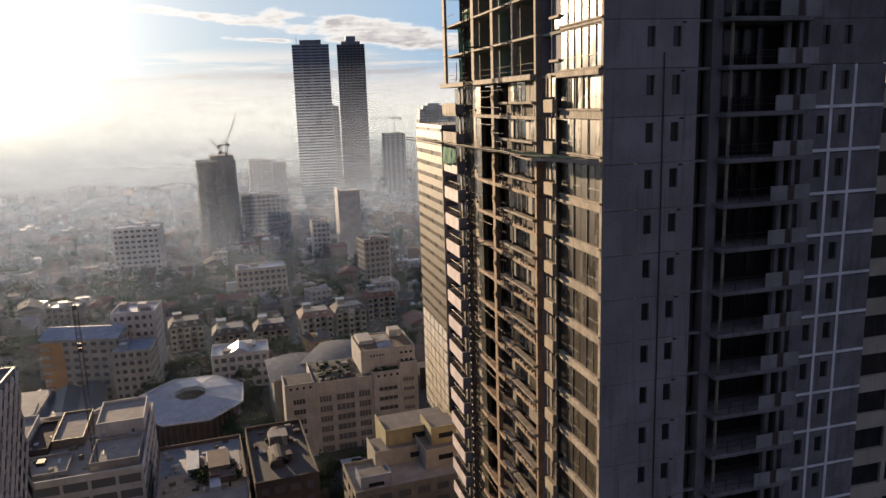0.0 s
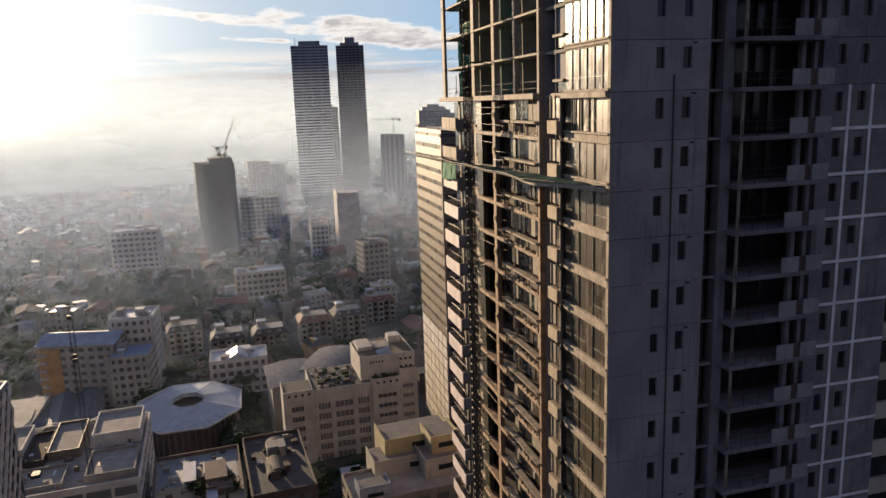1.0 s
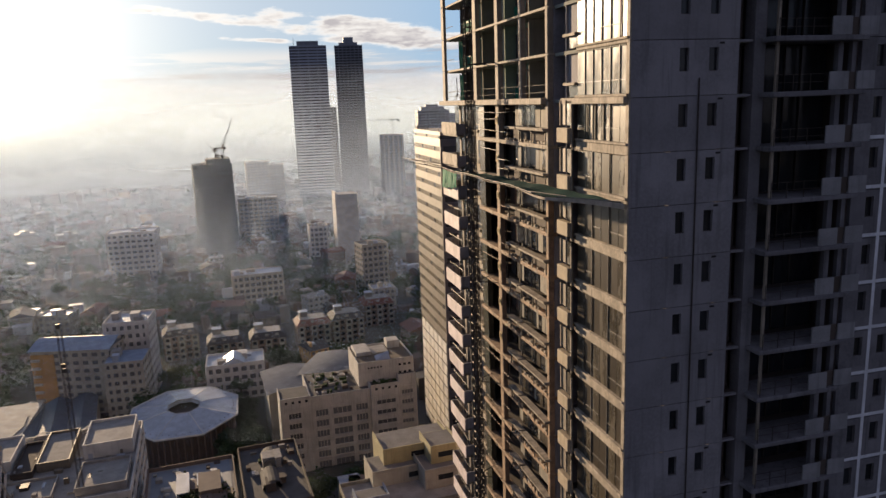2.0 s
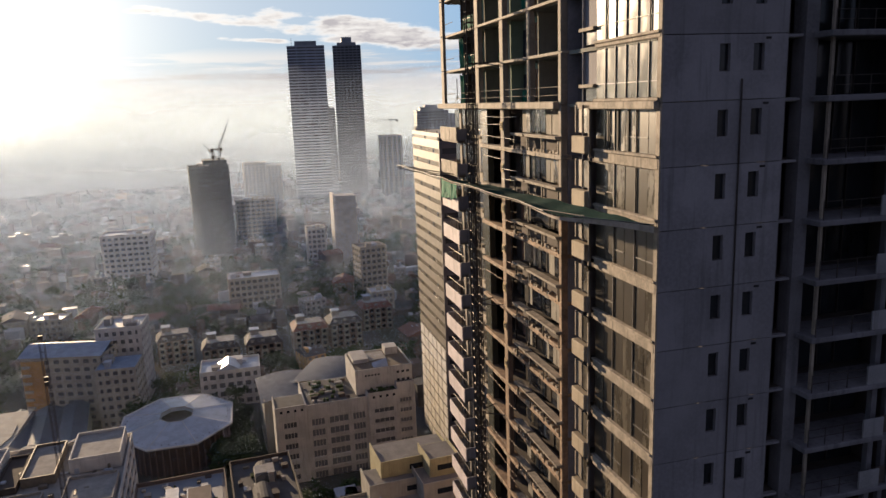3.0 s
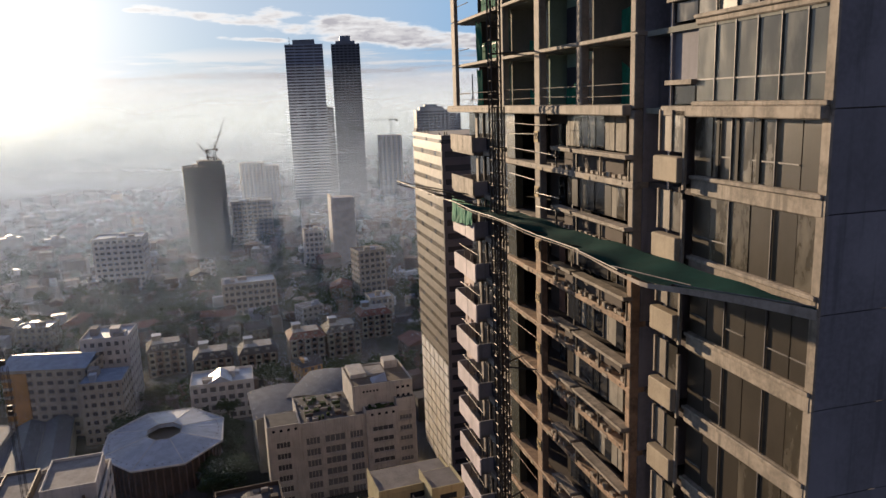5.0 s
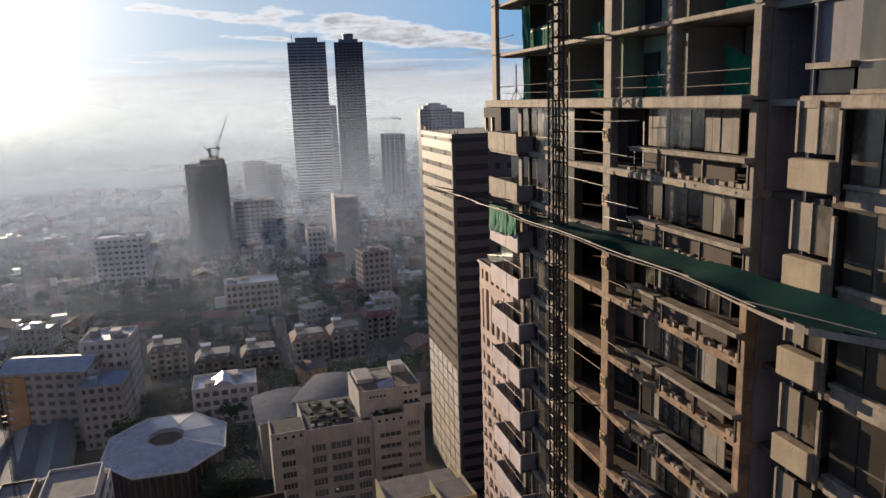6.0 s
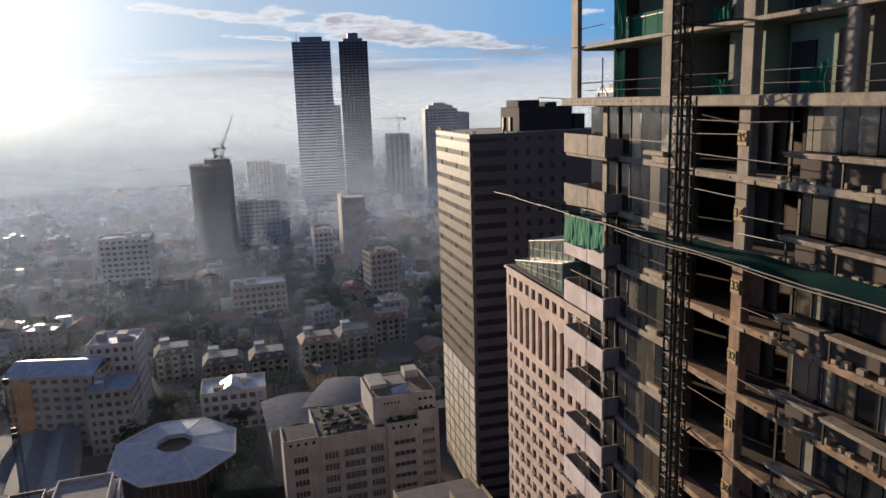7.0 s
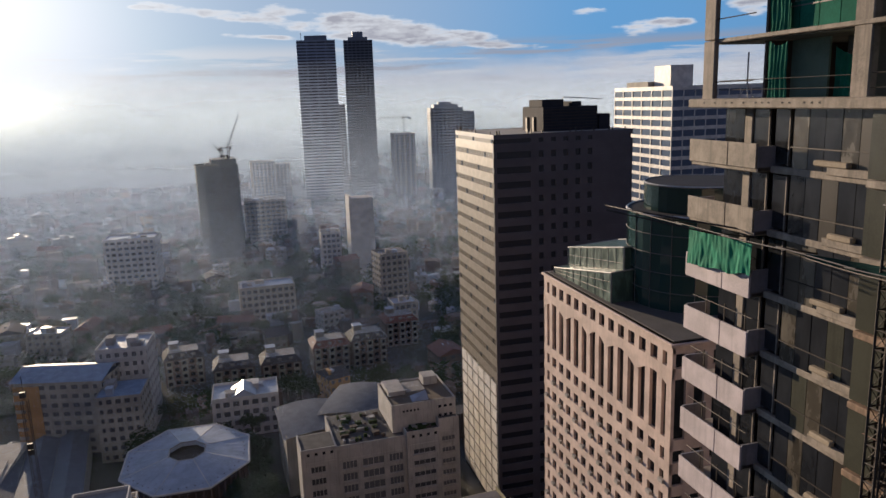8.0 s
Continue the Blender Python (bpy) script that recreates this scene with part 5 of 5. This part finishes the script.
block("mid_block", 44, 560, 0, 14, 16, 30, 8, 4, WHITEPAINT, TOWNGLASS, ROOFGREY, "pale narrow mid-rise block", seed=84)
block("mid_block", -8, 700, 0, 36, 20, 38, 10, 8, CREAM, TOWNGLASS, ROOFGREY, "wide hazy mid-rise block", seed=85)
block("mid_block", 70, 470, 10, 18, 16, 30, 8, 5, CREAM, TOWNGLASS, ROOFGREY, "cream mid-rise block with roof tanks", seed=86)

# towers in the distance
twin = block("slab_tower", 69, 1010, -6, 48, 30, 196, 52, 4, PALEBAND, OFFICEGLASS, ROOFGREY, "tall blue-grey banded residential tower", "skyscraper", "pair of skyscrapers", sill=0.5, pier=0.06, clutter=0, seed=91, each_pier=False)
part("crown", Mesh().worn(10, 38, 5, 25, 196, 203, 0.3), GREYBLUE, twin)
part("crown", Mesh().rod((6, 8, 196), (6, 8, 207), 0.3), STEEL, twin)
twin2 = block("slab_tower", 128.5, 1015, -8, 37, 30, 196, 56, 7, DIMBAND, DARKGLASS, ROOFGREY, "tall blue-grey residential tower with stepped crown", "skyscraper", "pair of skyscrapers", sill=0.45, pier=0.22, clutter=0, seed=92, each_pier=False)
part("crown", Mesh().worn(6, 31, 5, 25, 196, 201, 0.3), GREYBLUE, twin2)
part("crown", Mesh().prism([(18.5 + 7 * math.cos(a), 15 + 7 * math.sin(a)) for a in np.linspace(0, 6.2832, 17)[:-1].tolist()], 201, 208), GREYBLUE, twin2)
block("slab_tower", 116, 1060, 0, 16, 20, 116, 33, 4, GREYBLUE, OFFICEGLASS, ROOFGREY, "slim grey tower between two taller ones", "skyscraper", sill=0.5, pier=0.2, clutter=1, seed=93, each_pier=False)
shell = block("tower_shell", -41, 650, 6, 32, 26, 74, 20, 6, NETGREY, CLADDING, DARKROOF, "netted concrete tower shell under construction", "tower", sill=0.55, pier=0.3, clutter=3, seed=94)
part("top_lift", Mesh().worn(12, 31, 4, 24, 74, 79, 0.2), NETGREY, shell)
for k in range(14):
    x, y = (2.4 * k, 0.2) if k % 2 else (2.4 * k, 25.5)
    part("scaffold_post", Mesh().worn(x, x + 0.5, y, y + 0.5, 73.5, 76.0 + 2.5 * noise.noise((k * 1.7, 0.3, 0.9)), 0.05), NETGREY, shell)
shell2 = block("tower_shell", 178, 960, 0, 27, 24, 78, 22, 4, CREAM, TOWNGLASS, ROOFGREY, "pale tower shell under construction", "tower", sill=0.4, pier=0.35, clutter=0, seed=95)
block("far_tower", 2, 960, 4, 28, 22, 52, 15, 6, CREAM, TOWNGLASS, ROOFGREY, "pale hazy residential block", "tower", seed=96, clutter=2)
block("far_tower", 27, 975, 4, 22, 22, 47, 14, 5, CREAM, TOWNGLASS, ROOFGREY, "pale hazy residential block", "tower", seed=97, clutter=1)
distant = block("far_tower", 226, 960, -6, 42, 30, 108, 30, 8, GREYBLUE, OFFICEGLASS, ROOFGREY, "grey residential tower with stepped top", "tower", seed=98, clutter=0, sill=0.5, pier=0.3, each_pier=False)
part("stepped_top", Mesh().worn(5, 36, 4, 24, 108, 113, 0.3).worn(12, 28, 8, 20, 113, 116, 0.3), GREYBLUE, distant)
block("far_tower", 266, 1000, -6, 30, 26, 102, 29, 6, GREYBLUE, OFFICEGLASS, ROOFGREY, "grey residential tower beside a taller one", "tower", seed=99, clutter=2, sill=0.5, pier=0.3, each_pier=False)


def crane(x, y, z, tall, jib, rise, turn, label):
    """A tower crane: mast, jib that may be raised, counter-jib and cab."""
    c = thing("tower_crane", x, y, z, turn, label, "crane")
    m = Mesh()
    for a, b in ((-0.8, -0.8), (0.8, -0.8), (0.8, 0.8), (-0.8, 0.8)):
        m.rod((a, b, 0), (a, b, tall), 0.15, 4)
    for k in range(int(tall / 2)):
        m.rod((-0.8, -0.8, 2 * k), (0.8, -0.8, 2 * k + 2), 0.10, 4).rod((0.8, 0.8, 2 * k), (0.8, -0.8, 2 * k + 2), 0.10, 4)
    part("mast", m, STEEL, c)
    end = Vector((jib * math.cos(rise), 0, tall + jib * math.sin(rise)))
    m = Mesh().rod((0, -0.6, tall), end, 0.14, 4).rod((0, 0.6, tall), end, 0.14, 4).rod((0, 0, tall + 1.4), end + Vector((0, 0, 0.6)), 0.14, 4)
    for k in range(12):
        s = Vector((0, -0.6, tall)).lerp(end, k / 12)
        m.rod(s, Vector((0, 0, tall + 1.4)).lerp(end, (k + 0.5) / 12), 0.08, 4)
    part("jib", m, STEEL, c)
    part("counter_jib", Mesh().box(-jib * 0.25, 0, -0.8, 0.8, tall, tall + 1.0).box(-jib * 0.27, -jib * 0.18, -1, 1, tall - 2, tall + 0.4), STEEL, c)
    part("cab", Mesh().worn(0.6, 2.6, -1, 1, tall - 1, tall + 1.6, 0.1), STEEL, c)
    part("tie_line", Mesh().rod((0, 0, tall + 5), end.lerp(Vector((0, 0, tall)), 0.35), 0.1, 4).rod((0, 0, tall), (0, 0, tall + 5), 0.3, 4).rod((0, 0, tall + 5), (-jib * 0.22, 0, tall + 1), 0.1, 4), STEEL, c)
    return c


crane(-20, 660, 63, 7, 16, radians(52), 165, "luffing tower crane with raised jib")
crane(-16, 666, 67, 9, 28, radians(68), 10, "luffing tower crane with raised jib")
crane(194, 972, 67, 20, 34, 0.0, 168, "hammerhead tower crane over a shell")


# ---- town fabric and trees ----
def keep_clear(x, y):
    """True where a placed building or the camera's view of one stands."""
    for x0, x1, y0, y1 in TAKEN:
        if x0 < x < x1 and y0 < y < y1:
            return True
    return False


TAKEN = [(-10, 62, 222, 306), (-52, 0, 246, 300), (-96, -40, 236, 352), (-64, -20, 155, 210), (-80, -36, 92, 142), (-28, 14, 140, 192), (14, 56, 155, 198),
         (55, 112, 225, 275), (40, 80, 112, 168), (12, 84, 34, 92), (-24, 8, 305, 334), (-46, 84, 346, 408), (-14, 24, 456, 486), (64, 92, 424, 448),
         (-104, -60, 556, 596), (60, 92, 552, 580), (40, 62, 556, 582), (-54, 0, 640, 690), (-12, 34, 694, 726), (66, 92, 466, 492), (60, 185, 1000, 1090),
         (-4, 56, 950, 1004), (170, 212, 950, 992), (216, 304, 945, 1035), (150, 225, 294, 352), (-122, -78, 262, 314), (-28, 30, -30, 120)]

r4 = random.Random(12)
houses = []
walls = (TOWNCREAM, TOWNWHITE, BROWN, TOWNCREAM, ORANGE, TOWNWHITE)
roofs = (DARKROOF, ROOFWHITE, ROOFRED, PALEBLUE, DARKROOF, ROOFGREY)
words = ("cream", "white", "brown", "cream", "ochre", "white")
for k in range(9):
    w_, d_, st = r4.uniform(9, 20), r4.uniform(8, 15), r4.choice((2, 3, 3, 4, 5))
    h_ = block("town_house", 0, 0, 0, w_, d_, st * 3.2, st, max(2, round(w_ / 3.2)), walls[k % 6], TOWNGLASS, roofs[k % 6], words[k % 6] + " low town house among trees", "house", "town houses", seed=100 + k, sill=0.5, pier=0.5, clutter=2, parapet=0.5 if k % 2 else 0.2, each_pier=False)
    if k % 2 == 0:
        e = st * 3.2
        part("pitched_roof", Mesh().add([(-0.6, -0.6, e), (w_ + 0.6, -0.6, e), (w_ + 0.6, d_ + 0.6, e), (-0.6, d_ + 0.6, e), (-0.6, d_ / 2, e + 2.6), (w_ + 0.6, d_ / 2, e + 2.6)], [(0, 1, 5, 4), (2, 3, 4, 5), (1, 2, 5), (3, 0, 4)]), roofs[k % 6], h_)
    houses.append(h_)
spots = []
for row in range(60):
    y = 150 + 17 * row * (1 + row * 0.012)
    span = 0.40 * y + 60
    x = -span
    while x < span * 0.95:
        gap = r4.uniform(15, 30) * (1 + row * 0.02)
        x += gap
        px, py = x + r4.uniform(-3, 3), y + r4.uniform(-6, 6)
        if not keep_clear(px, py) and not keep_clear(px + 14, py + 8):
            spots.append((px, py))
r4.shuffle(spots)
cut = int(len(spots) * 0.62)
first = True
for k, (x, y) in enumerate(spots[:min(cut, 215)]):
    m = pose(x, y, GROUND, 0, 0, r4.choice((8, -12, 20, 3, 98, 80)))
    h_ = houses[k % len(houses)]
    if k < len(houses):
        h_.matrix_basis = m
    else:
        copy_thing(h_, m)

# sheds, lean-tos and roof rooms that fill the plots between the houses
for tone, words_, amount in ((DARKROOF, "dark grey", 900), (BROWN, "brown", 750), (ROOFWHITE, "pale sheet-roofed", 160), (TOWNCREAM, "cream", 300)):
    low = Mesh()
    for k in range(amount):
        y = 190 + 720 * r4.random() ** 0.85
        x = r4.uniform(-0.42 * y - 20, 0.45 * y)
        a, b_, e = r4.uniform(3, 10), r4.uniform(3, 8), r4.choice((2.6, 3.2, 4.5, 6.2, 6.5, 9.5))
        if keep_clear(x, y) or keep_clear(x + a, y + b_) or keep_clear(x, y + b_) or keep_clear(x + a, y):
            continue
        turn = radians(r4.choice((8, -12, 20, 3, 98, 80)) + r4.uniform(-4, 4))
        c, s_, rise = math.cos(turn), math.sin(turn), r4.choice((0.0, 0.0, 0.7, 1.4))
        flat = [(x + c * u - s_ * v, y + s_ * u + c * v) for u, v in ((0, 0), (a, 0), (a, b_), (0, b_))]
        ridge = [(x + c * u - s_ * v, y + s_ * u + c * v) for u, v in ((0, b_ / 2), (a, b_ / 2))]
        low.add([(p, q, GROUND) for p, q in flat] + [(p, q, GROUND + e) for p, q in flat] + [(p, q, GROUND + e + rise) for p, q in ridge],
                [(0, 1, 5, 4), (1, 2, 6, 5), (2, 3, 7, 6), (3, 0, 4, 7), (4, 5, 9, 8), (6, 7, 8, 9), (5, 6, 9), (7, 4, 8)])
    tagged(new("town_sheds", low.done("town_sheds", tone)), words_ + " sheds and lean-tos crowded between town houses", "sheds", kind="stuff")

# trees: trunk with limbs, crown of many small leaf blades in clumps
def tree_kind(seed, tall, spread_):
    r = random.Random(seed)
    t = thing("tree", 0, 0, 0, 0, "dark green broad-leaved street tree", "tree", "town trees")
    m = Mesh()
    m.prism([(0.28 * math.cos(a), 0.28 * math.sin(a)) for a in np.linspace(0, 6.2832, 8)[:-1].tolist()], 0, tall * 0.5, 0.6)
    clumps = []
    for k in range(13):
        a, q = r.uniform(0, 6.28), r.uniform(0.2, 1.0)
        p = Vector((spread_ * q * math.cos(a), spread_ * q * math.sin(a), tall * r.uniform(0.5, 0.92) - 0.15 * spread_ * q))
        clumps.append((p, r.uniform(0.28, 0.5) * spread_))
        if k < 6:
            m.rod((0, 0, tall * 0.42), p, 0.09, 4)
    part("trunk", m, BARK, t)
    c = Mesh()
    for p, size in clumps:
        for _ in range(55):
            d = Vector((r.gauss(0, 1), r.gauss(0, 1), r.gauss(0, 0.75))).normalized() * size * r.uniform(0.55, 1.08)
            o = p + d
            s = r.uniform(0.30, 0.62)
            u = Vector((r.uniform(-1, 1), r.uniform(-1, 1), r.uniform(-0.35, 0.35))).normalized() * s
            v = u.cross(Vector((r.uniform(-0.3, 0.3), r.uniform(-0.3, 0.3), 1))).normalized() * s * 0.8
            c.add([tuple(o - u), tuple(o + v), tuple(o + u), tuple(o - v)], [(0, 1, 2, 3)])
    part("crown", c, LEAF, t)
    return t


kinds = [tree_kind(200 + k, r4.uniform(8, 13), r4.uniform(3.2, 5.2)) for k in range(6)]
places = spots[cut:]
for x, y in list(places):
    for _ in range(2):
        places.append((x + r4.uniform(-9, 9), y + r4.uniform(-9, 9)))
places += [(-8 + r4.uniform(-4, 4), 236 + r4.uniform(0, 60)) for _ in range(14)] + [(-50 + r4.uniform(0, 45), 300 + r4.uniform(-2, 8)) for _ in range(12)] + [(r4.uniform(-40, 60), 338 + r4.uniform(-5, 6)) for _ in range(26)] + [(r4.uniform(5, 58), 214 + r4.uniform(-6, 6)) for _ in range(14)]
places = sorted((p for p in places if p[1] < 700), key=lambda p: p[1])[:290]
for k, (x, y) in enumerate(places):
    m = pose(x, y, GROUND, 0, 0, r4.uniform(0, 360))
    if k < len(kinds):
        kinds[k].matrix_basis = m
    else:
        copy_thing(kinds[k % len(kinds)], m)

# dense canopy between the houses
def leaf_cloud(seed, blades):
    r = np.random.RandomState(seed)
    centre = r.normal(0, 1, (7, 3)) * (2.3, 2.3, 1.2) + (0, 0, 6.0)
    o = centre[r.randint(0, 7, blades)] + r.normal(0, 1, (blades, 3)) * (1.15, 1.15, 0.9)
    u = r.normal(0, 1, (blades, 3)) * (1, 1, 0.35)
    u /= np.linalg.norm(u, axis=1, keepdims=True)
    v = np.cross(u, r.normal(0, 0.3, (blades, 3)) + (0, 0, 1))
    v /= np.linalg.norm(v, axis=1, keepdims=True)
    s = r.uniform(0.5, 1.0, (blades, 1))
    return np.stack([o - u * s, o + v * s * 0.8, o + u * s, o - v * s * 0.8], 1)


clouds = [leaf_cloud(k, 170) for k in range(5)]
quads = []
for k in range(2600):
    y = 200 + 620 * r4.random() ** 0.9
    x = r4.uniform(-0.42 * y - 20, 0.42 * y)
    if keep_clear(x, y) or keep_clear(x + 4, y) or keep_clear(x - 4, y):
        continue
    if noise.noise((x / 60, y / 60, 7.7)) < -0.12:
        continue
    a, size = r4.uniform(0, 6.28), r4.uniform(0.7, 1.25)
    c, s_ = math.cos(a) * size, math.sin(a) * size
    q = clouds[k % 5] @ np.array(((c, s_, 0), (-s_, c, 0), (0, 0, size)))
    quads.append(q + (x, y, GROUND))
corners = np.concatenate(quads).reshape(-1, 3)
canopy = bpy.data.meshes.new("canopy")
canopy.from_pydata(corners, [], np.arange(len(corners)).reshape(-1, 4))
canopy.materials.append(LEAF)
tagged(new("town_canopy", canopy), "dense dark green tree canopy between the town houses", "trees", kind="stuff")

# far woods and suburbs out to the skyline
far_leaf, far_house = Mesh(), Mesh()
for k in range(11000):
    y = 620 + 1750 * r4.random() ** 1.3
    x = r4.uniform(-0.75, 0.8) * y
    if keep_clear(x, y):
        continue
    s = r4.uniform(3, 7) * (1 + y / 2500)
    if noise.noise((x / 130, y / 130, 3.1)) + r4.uniform(-0.3, 0.3) > -0.08:
        ring = [(x + s * r4.uniform(0.7, 1.1) * math.cos(a), y + s * r4.uniform(0.7, 1.1) * math.sin(a), GROUND + s * r4.uniform(0.1, 0.3)) for a in (0.2, 1.4, 2.7, 3.9, 5.2)]
        top = (x + r4.uniform(-1, 1), y, GROUND + s * r4.uniform(0.5, 0.85))
        low = [(p[0], p[1], GROUND) for p in ring]
        far_leaf.add(ring + low + [top], [(i, (i + 1) % 5, 10) for i in range(5)] + [(5 + i, 5 + (i + 1) % 5, (i + 1) % 5, i) for i in range(5)])
    elif r4.random() < 0.5:
        a, b, h_ = r4.uniform(5, 13), r4.uniform(5, 11), r4.choice((4, 6, 7, 9, 12, 16))
        far_house.worn(x, x + a, y, y + b, GROUND, GROUND + h_, 0.3)
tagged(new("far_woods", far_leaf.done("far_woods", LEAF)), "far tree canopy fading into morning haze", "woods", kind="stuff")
tagged(new("far_suburb", far_house.done("far_suburb", BROWN)), "far low houses scattered among trees", "houses", kind="stuff")


# ---- morning haze: imitated by fine strands in layers over the town, smooth veils beyond it ----
def scatter(n, colour, ahead):
    """Passes light on from behind; ahead is the share that keeps near the light's own way."""
    onward = n.node("ShaderNodeBsdfTranslucent", Color=(*colour, 1))
    forward = n.node("ShaderNodeBsdfRefraction", Color=(0.80, 0.93, 1.0, 1), Roughness=0.8, IOR=1.4)
    both = n.node("ShaderNodeMixShader")
    both.inputs[0].default_value = ahead
    n.tree.links.new(onward.outputs[0], both.inputs[1])
    n.tree.links.new(forward.outputs[0], both.inputs[2])
    return both.outputs[0]


def strand_mist(name, colour, ahead):
    m = bpy.data.materials.new(name)
    m.use_nodes = True
    n = Nodes(m.node_tree)
    n.tree.links.new(scatter(n, colour, ahead), n.node("ShaderNodeOutputMaterial").inputs[0])
    return m


def veil_mist(name, colour, ahead, dense, top, rise, fall):
    """Mist that thins out at top metres over the ground and thickens over the first rise metres; added thickness
    towards the sun imitates the brighter haze there.
    """
    m = bpy.data.materials.new(name)
    m.use_nodes = True
    n = Nodes(m.node_tree)
    place = n.node("ShaderNodeNewGeometry").outputs["Position"]
    at = n.node("ShaderNodeSeparateXYZ", Vector=place).outputs
    up = n.math("SUBTRACT", at[2], GROUND)
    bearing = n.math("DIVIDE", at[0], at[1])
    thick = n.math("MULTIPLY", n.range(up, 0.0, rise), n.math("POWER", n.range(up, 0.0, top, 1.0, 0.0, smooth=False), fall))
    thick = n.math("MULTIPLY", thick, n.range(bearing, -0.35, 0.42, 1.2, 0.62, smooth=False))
    drift = n.noise(n.node("ShaderNodeMapping", Vector=place, Scale=(0.006, 0.006, 0.02)).outputs[0], 1.0, 3.0)
    thick = n.math("MULTIPLY", thick, n.range(drift, 0.3, 0.7, 0.7, 1.3))
    thick = n.math("MULTIPLY", thick, dense, clamp=True)
    veil = n.node("ShaderNodeMixShader")
    n.put(thick, veil.inputs[0])
    n.tree.links.new(n.node("ShaderNodeBsdfTransparent").outputs[0], veil.inputs[1])
    n.tree.links.new(scatter(n, colour, ahead), veil.inputs[2])
    n.tree.links.new(veil.outputs[0], n.node("ShaderNodeOutputMaterial").inputs[0])
    return m


MIST = strand_mist("sunlit_mist", (0.56, 0.70, 0.95), 0.0)
r5 = random.Random(31)
layers = ((205, 0.015, 42), (250, 0.022, 42), (300, 0.032, 42), (355, 0.048, 44), (415, 0.066, 45), (480, 0.09, 47), (550, 0.12, 50), (620, 0.155, 52), (700, 0.19, 55), (790, 0.21, 58), (890, 0.20, 60), (985, 0.18, 62))
for k, (far, dense, fade) in enumerate(layers):
    gap = far * (0.00014 + 0.00008 * ((k * 5) % 7) / 7)
    strands = Mesh()
    z = GROUND
    left, right, parts_ = -0.8 * far - 100, 1.0 * far, 12
    ways = [(left + (right - left) * i / parts_, far + 0.05 * far * noise.noise((i * 0.9, far / 37.0, 2.2))) for i in range(parts_ + 1)]
    while z < GROUND + fade * 5.0:
        z += gap * r5.uniform(0.6, 1.4)
        up = z - GROUND
        cover = dense * max(0.0, math.exp(-up / fade * 0.8) - 0.07)
        if cover < 0.008:
            break
        row = []
        for i, (x, y) in enumerate(ways):
            # more cover on the sun's side imitates the glow of the haze
            side = 1.32 - 0.75 * i / parts_
            drift = 0.86 + 0.4 * noise.noise((x / 160.0, far / 90.0, z / 30.0))
            row.append((x, y, max(0.002, min(0.97, cover * side * drift)) * gap / 2))
        strands.add([(x, y, z - t) for x, y, t in row] + [(x, y, z + t) for x, y, t in row], [(i, i + 1, parts_ + 2 + i, parts_ + 1 + i) for i in range(parts_)])
    tagged(new("morning_haze", strands.done("morning_haze", MIST)), "thin bright morning haze drifting over the town", "haze", kind="stuff")

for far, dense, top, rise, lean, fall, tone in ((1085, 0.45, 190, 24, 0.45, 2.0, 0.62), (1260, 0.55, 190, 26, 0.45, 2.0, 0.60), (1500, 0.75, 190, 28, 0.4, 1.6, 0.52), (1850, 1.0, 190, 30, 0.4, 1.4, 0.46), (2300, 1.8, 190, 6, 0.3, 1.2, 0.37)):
    # bluish tint offsets the warm sun; farther veils are dimmed by colour
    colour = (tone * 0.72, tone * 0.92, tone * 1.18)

    def veil_at(u, v):
        x = (-1.0 + 2.1 * u) * far * 1.15 - 60
        return (x, far + 0.03 * far * noise.noise((u * 5.0, far / 37.0, 2.2)) + lean * top * v, GROUND + top * v)

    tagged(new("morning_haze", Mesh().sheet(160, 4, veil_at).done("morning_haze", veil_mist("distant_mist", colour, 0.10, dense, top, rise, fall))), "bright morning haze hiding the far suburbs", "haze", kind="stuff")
